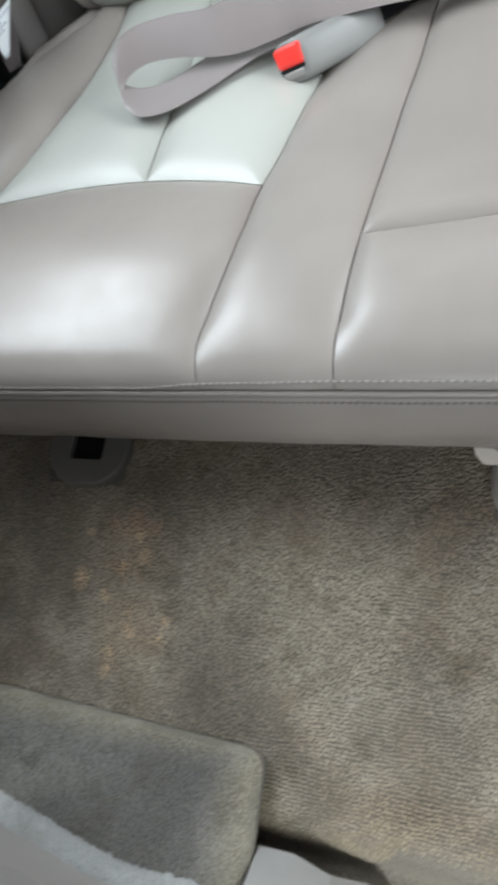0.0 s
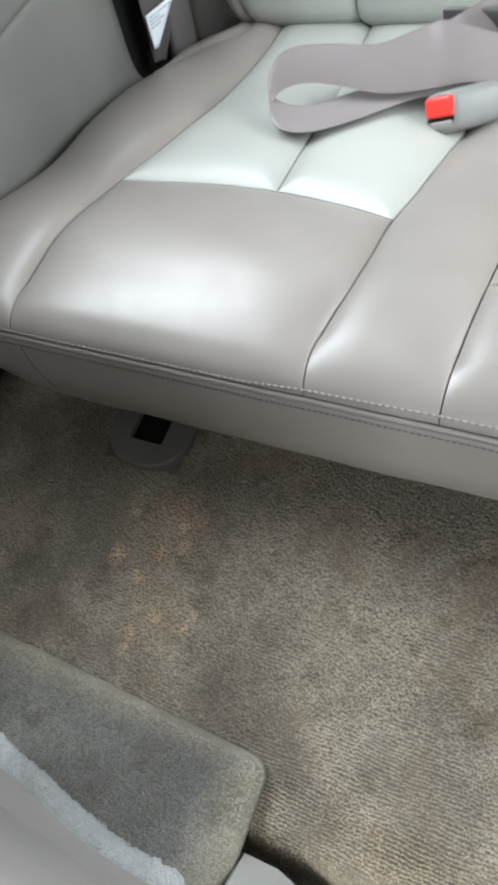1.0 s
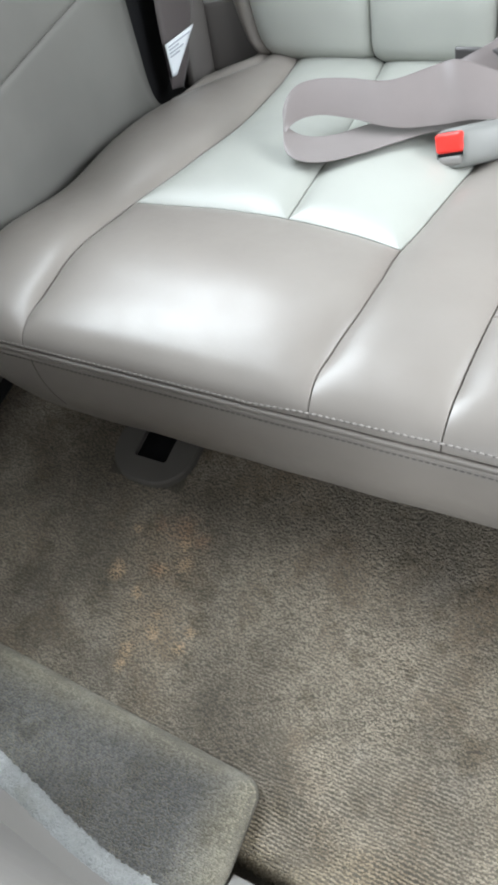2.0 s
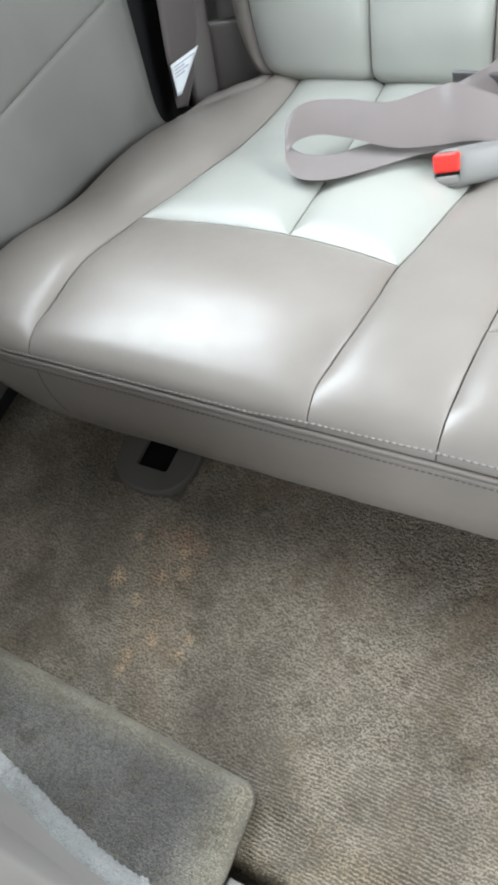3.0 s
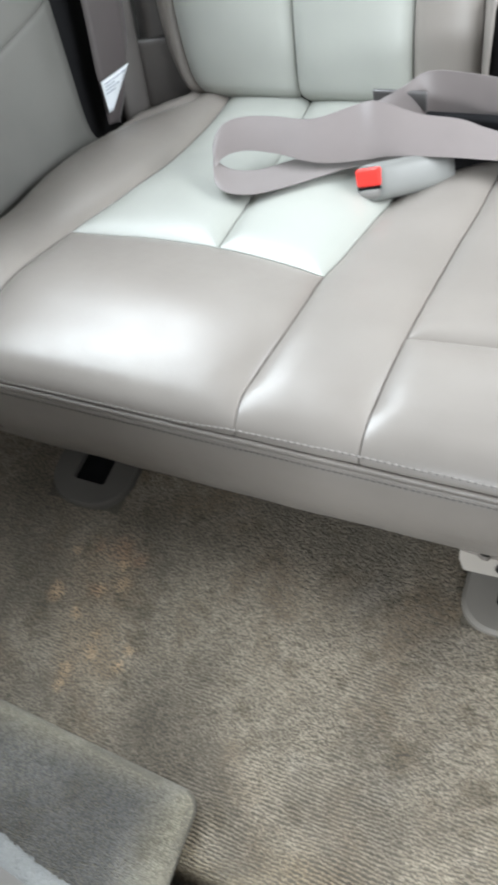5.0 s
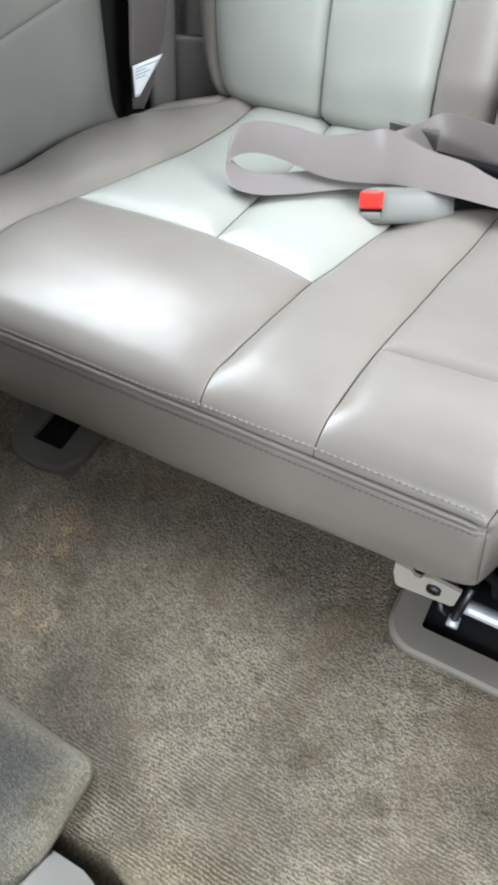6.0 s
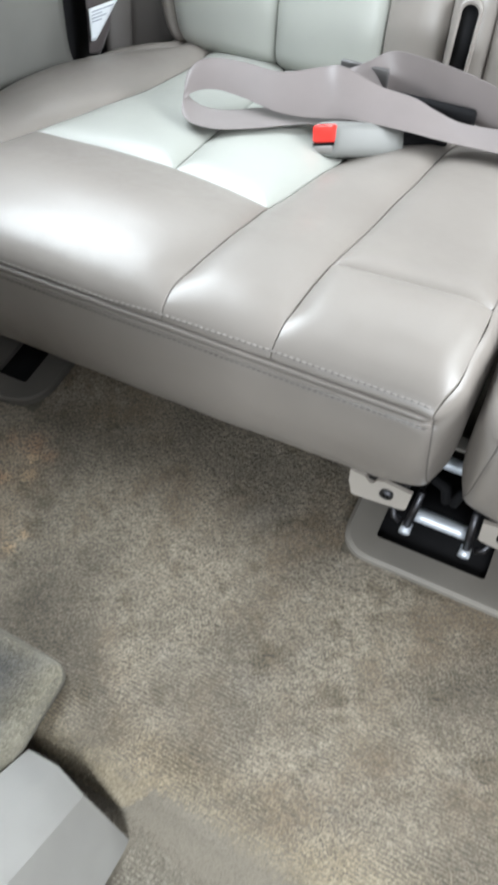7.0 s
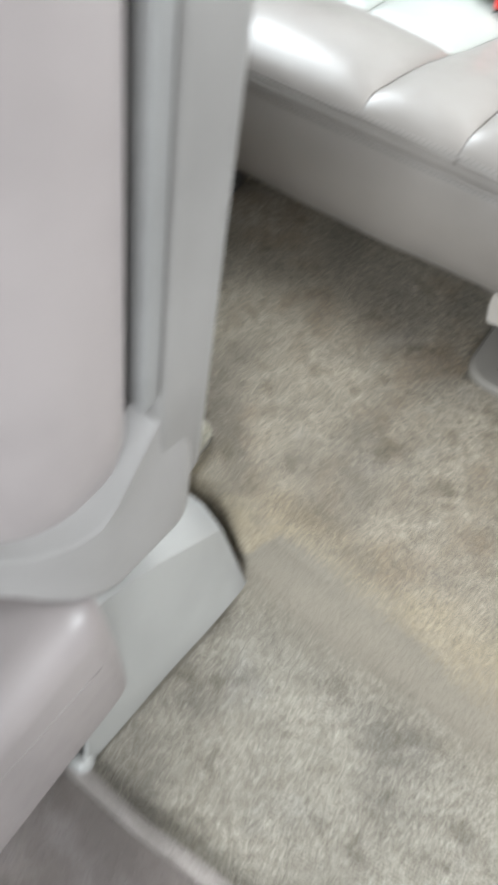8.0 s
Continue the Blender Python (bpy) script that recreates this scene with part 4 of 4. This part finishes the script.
def fleece_rim():
    """The fuzzy edge of the shell's carpeted back, above the flap."""
    bm = tube([(x, rim_y(x) - 0.004, 0.106 - 0.05 * max(0, (x + 0.09) / 0.075) ** 2) for x in np.linspace(-0.42, -0.015, 220)], 0.0150, 24)
    for v in bm.verts:
        v.co += Vector((0, 1, 1)) * 0.0022 * noise.noise(v.co * 110) + Vector((0, 1, 0.6)) * 0.0034 * noise.noise(v.co * 400)
    return bm


def back_at(u, v):
    """The lower back between the shell and its fuzzy edge."""
    x = -0.43 + 0.42 * u
    z = 0.104 + 0.21 * v - 0.05 * max(0, (x + 0.09) / 0.075) ** 2 * (1 - v)
    return Vector((x, rim_y(x) * (1 - v) + (-0.353) * v - 0.012 * math.sin(math.pi * v), z))


part("lower_back", grid(back_at, 30, 16, lambda u, v: back_at(u, v) - Vector((0, 0.006, 0.003))), M_SHELL, seat2, "pale plastic lower back")
part("fleece_rim", fleece_rim(), M_FLEECE, seat2, "fuzzy white edge of the carpeted back")
part("side_strip", lean(box((0.064, -0.0745, 0.330), (0.0945, -0.0605, 0.84), 0.0025, 3)), M_STRIP, seat2, "narrow grey plastic side strip")
part("back_cushion", leaning_pad(-0.45, 0.093, -0.195, -0.0788, 0.240, 0.86, 0.080, 0.020, 0.080), M_SEAT2, seat2)
# solid black core gives the gap beside the cushion its shade
part("back_core", lean(box((-0.44, -0.15, 0.30), (0.074, -0.04, 0.84), 0.01)), M_BLACK, seat2, "black core that puts shade into the gap behind the padding")
part("skirt", leaning_pad(-0.455, 0.1015, -0.192, -0.006, 0.148, 0.332, 0.085, 0.030, 0.030, skirt_shape, 60, 0.022), M_SKIRT, seat2,
     "pale plastic lower skirt of the backrest").data.set_sharp_from_angle(angle=radians(24))
part("seat_padding", box((-0.46, -1.05, -0.010), (0.113, -0.504, 0.205), 0.034, 6), M_SEAT2, seat2)
part("seat_seam", tube([(0.1125, -0.537 - 0.5 * k / 20, 0.126 + 0.10 * k / 20) for k in range(21)], 0.0012), M_PIPING, seat2)

RIDGE = [(0.082, -0.345, -0.006), (0.085, -0.375, 0.030), (0.089, -0.41, 0.075), (0.092, -0.46, 0.130), (0.093, -0.535, 0.185)]
FOOT = [(0.124, -0.357, -0.076), (0.120, -0.42, -0.076), (0.114, -0.48, -0.076), (0.110, -0.54, -0.076), (0.106, -0.597, -0.076)]


def shield_at(u, v):
    """v < 0.5: the side, from its foot up to the ridge; beyond: the top, going inwards."""
    a, r = Vector(spline(FOOT, u)), Vector(spline(RIDGE, u))
    if v < 0.5:
        f = v / 0.5
        p = a.lerp(r, f)
        return p + Vector((0.008 * math.sin(math.pi * f) * min(1, u * 4), 0, 0))
    f = (v - 0.5) / 0.5
    return r + Vector((-0.066 * f, 0.010 * min(1, f * 2), 0.006 * (1 - math.exp(-f * 4))))


part("side_shield", grid(shield_at, 30, 40, lambda u, v: shield_at(u, v) + Vector((-0.004, -0.003, -0.006))), M_SHIELD, seat2, "pale grey plastic side shield").data.set_sharp_from_angle(angle=radians(25))
part("shield_toe", box((0.088, -0.606, -0.079), (0.112, -0.585, -0.052), 0.009, 4), M_SHIELD, seat2)

# carpeted flap behind that seat
flap = thing("carpet_flap", (-0.2, -0.32, 0.0), "grey carpeted flap lying behind the second-row seat", "carpet flap")


def flap_pad():
    """Slightly skewed pad: its rear edge runs back towards the side wall."""
    pad = prism(round_outline(-0.56, -0.46, 0.013, -0.258, (0.004, 0.01, 0.017, 0.01), 9), 0.0, 0.017, 0.008)
    for v in pad.verts:
        v.co.y += 0.045 * max(0, 0.013 - v.co.x) * (1 if v.co.y > -0.4 else 0)
        v.co.z += 0.0015 * noise.noise((v.co.x * 20, v.co.y * 20, 1))
    return pad


part("pad", flap_pad(), M_FLAPBASE, flap)

# floor mat in the foot well
mat_thing = thing("floor_mat", (0.4, -0.9, LOW), "dark mauve-grey carpet floor mat with pale bound edge", "floor mat")
part("mat", prism(round_outline(0.02, -1.3, 0.95, -0.612, (0.02, 0.02, 0.02, 0.02)), LOW - 0.002, LOW + 0.008, 0.003), M_MAT, mat_thing)
part("binding", tube([(0.03 + 0.9 * k / 30, -0.606 + 0.002 * math.sin(k), LOW + 0.003) for k in range(31)], 0.009, 8), M_MATEDGE, mat_thing, "pale bound mat edge")


# ---- carpet pile ----
def section_rows(y0, y1, step):
    """Evenly spaced rows along the floor's section from y0 to y1: y, z and the normal's y and z."""
    pts = np.array([floor_section(k) for k in np.linspace(0, 1, 3000)])
    pts = pts[(pts[:, 0] <= y1) & (pts[:, 0] >= y0)]
    way = np.concatenate([[0], np.cumsum(np.hypot(*np.diff(pts, axis=0).T))])
    at = np.arange(0, way[-1], step)
    y, z = np.interp(at, way, pts[:, 0]), np.interp(at, way, pts[:, 1])
    dy, dz = np.gradient(y), np.gradient(z)
    length = np.hypot(dy, dz)
    return y, z, dz / length, -dy / length


def flat_rows(y0, y1, step):
    y = np.arange(y0, y1, step)
    return y, 0 * y, 0 * y, 0 * y + 1


def pile(name, x0, x1, rows, px, py, tall, wide, keep, mat, label, raised=None):
    """Rows of small tufts standing on a section, one joined mesh."""
    rng = np.random.default_rng(5)
    xs = np.arange(x0, x1, px)
    X, Y = np.meshgrid(xs, rows[0])
    _, Z = np.meshgrid(xs, rows[1])
    _, NY = np.meshgrid(xs, rows[2])
    _, NZ = np.meshgrid(xs, rows[3])
    X = X + rng.uniform(-0.45, 0.45, X.shape) * px
    matted = np.clip(0.48 + 0.35 * np.clip((-0.02 - X) / 0.08, 0, 1) + 0.45 * np.clip((Y + 0.16) / 0.13, -1, 1) + 0.5 * np.sin(X * 23 + 2 * np.sin(Y * 19)) * np.cos(Y * 27 - 1.5 * np.sin(X * 15 + 1)), 0, 1)
    shift = rng.uniform(-1, 1, Y.shape) * py * (0.21 + 0.45 * matted ** 1.2) + 0.0009 * np.sin(X * 60 + 3 * np.sin(Y * 35)) + 0.0004 * np.sin(X * 210 + 9 * np.sin(Y * 50))
    Y, Z = Y + shift * NZ, Z - shift * NY
    X, Y, Z, NY, NZ = (a.ravel() for a in (X, Y, Z, NY, NZ))
    ok = keep(X, Y)
    X, Y, Z, NY, NZ = X[ok], Y[ok], Z[ok], NY[ok], NZ[ok]
    if raised is None:
        Y = Y + slot_shift(X, Y)
    else:
        Z = Z + raised(X, Y)
    n = len(X)
    h = tall * rng.uniform(0.6, 1.15, n)
    w = wide * rng.uniform(0.75, 1.2, n)
    turn = rng.uniform(0, math.tau, n)
    lx, ly = rng.uniform(-0.5, 0.5, n) * wide, rng.uniform(-0.4, 0.3, n) * wide
    verts = np.zeros((n, 5, 3))
    for k in range(4):
        a = turn + k * math.tau / 4
        side = w * 0.43 * np.sin(a)
        verts[:, k] = np.stack([X + w * 0.62 * np.cos(a), Y + side * NZ - 0.0004 * NY, Z - side * NY - 0.0004 * NZ], 1)
    verts[:, 4] = np.stack([X + lx, Y + ly * NZ + h * NY, Z - ly * NY + h * NZ], 1)
    base = np.arange(n)[:, None] * 5
    faces = np.concatenate([base + np.array([[k, (k + 1) % 4, 4]]) for k in range(4)])
    data = bpy.data.meshes.new(name)
    data.from_pydata(verts.reshape(-1, 3).tolist(), [], faces.tolist())
    data.polygons.foreach_set("use_smooth", np.ones(len(data.polygons), bool))
    data.materials.append(mat)
    return tagged(new(name, data), label, "carpet", "", "stuff")


def deck_keep(X, Y):
    on_plate = (X > 0.196) & (X < 0.411) & (Y > -0.028)
    on_small = (X > -0.304) & (X < -0.204) & (Y > -0.016)
    on_flap = (X < 0.008) & (Y < -0.268 - 0.045 * X)
    on_riser = (Y < -0.313 - 0.09 * (X - 0.15) - 0.04 * np.clip((0.135 - X) / 0.03, 0, 1) + 0.003 * np.sin(X * 47) + 0.004 * np.sin(X * 4100 + Y * 7300))
    return ~(on_plate | on_small | on_flap | on_riser)


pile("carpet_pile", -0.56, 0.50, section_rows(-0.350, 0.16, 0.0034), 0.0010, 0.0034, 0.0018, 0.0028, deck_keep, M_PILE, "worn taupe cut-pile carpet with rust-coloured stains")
pile("lower_carpet_pile", 0.08, 0.66, section_rows(-0.60, -0.363, 0.0034), 0.0014, 0.0034, 0.0018, 0.0032, lambda X, Y: X > 0.131 - 0.1 * (-0.353 - Y), M_PILE_LOW, "pale worn taupe carpet of the lower floor")
fuzz = pile("felt", -0.56, 0.0125, flat_rows(-0.46, -0.228, 0.0019), 0.0019, 0.0019, 0.0017, 0.0027,
            lambda X, Y: (Y < -0.2595 + 0.045 * (0.013 - X)) & ~((X > -0.004) & (Y > -0.2755) & ((X + 0.004) ** 2 + (Y + 0.2755) ** 2 > 0.0166 ** 2)), M_FLAP, "short grey felt surface",
            lambda X, Y: 0.0168 - 0.006 * np.clip(1 - (-0.2595 + 0.045 * (0.013 - X) - Y) / 0.008, 0, 1) ** 2 - 0.006 * np.clip(1 - (0.012 - X) / 0.008, 0, 1) ** 2)
fuzz.parent = flap
fuzz.matrix_parent_inverse = flap.matrix_basis.inverted()
del fuzz["category"]
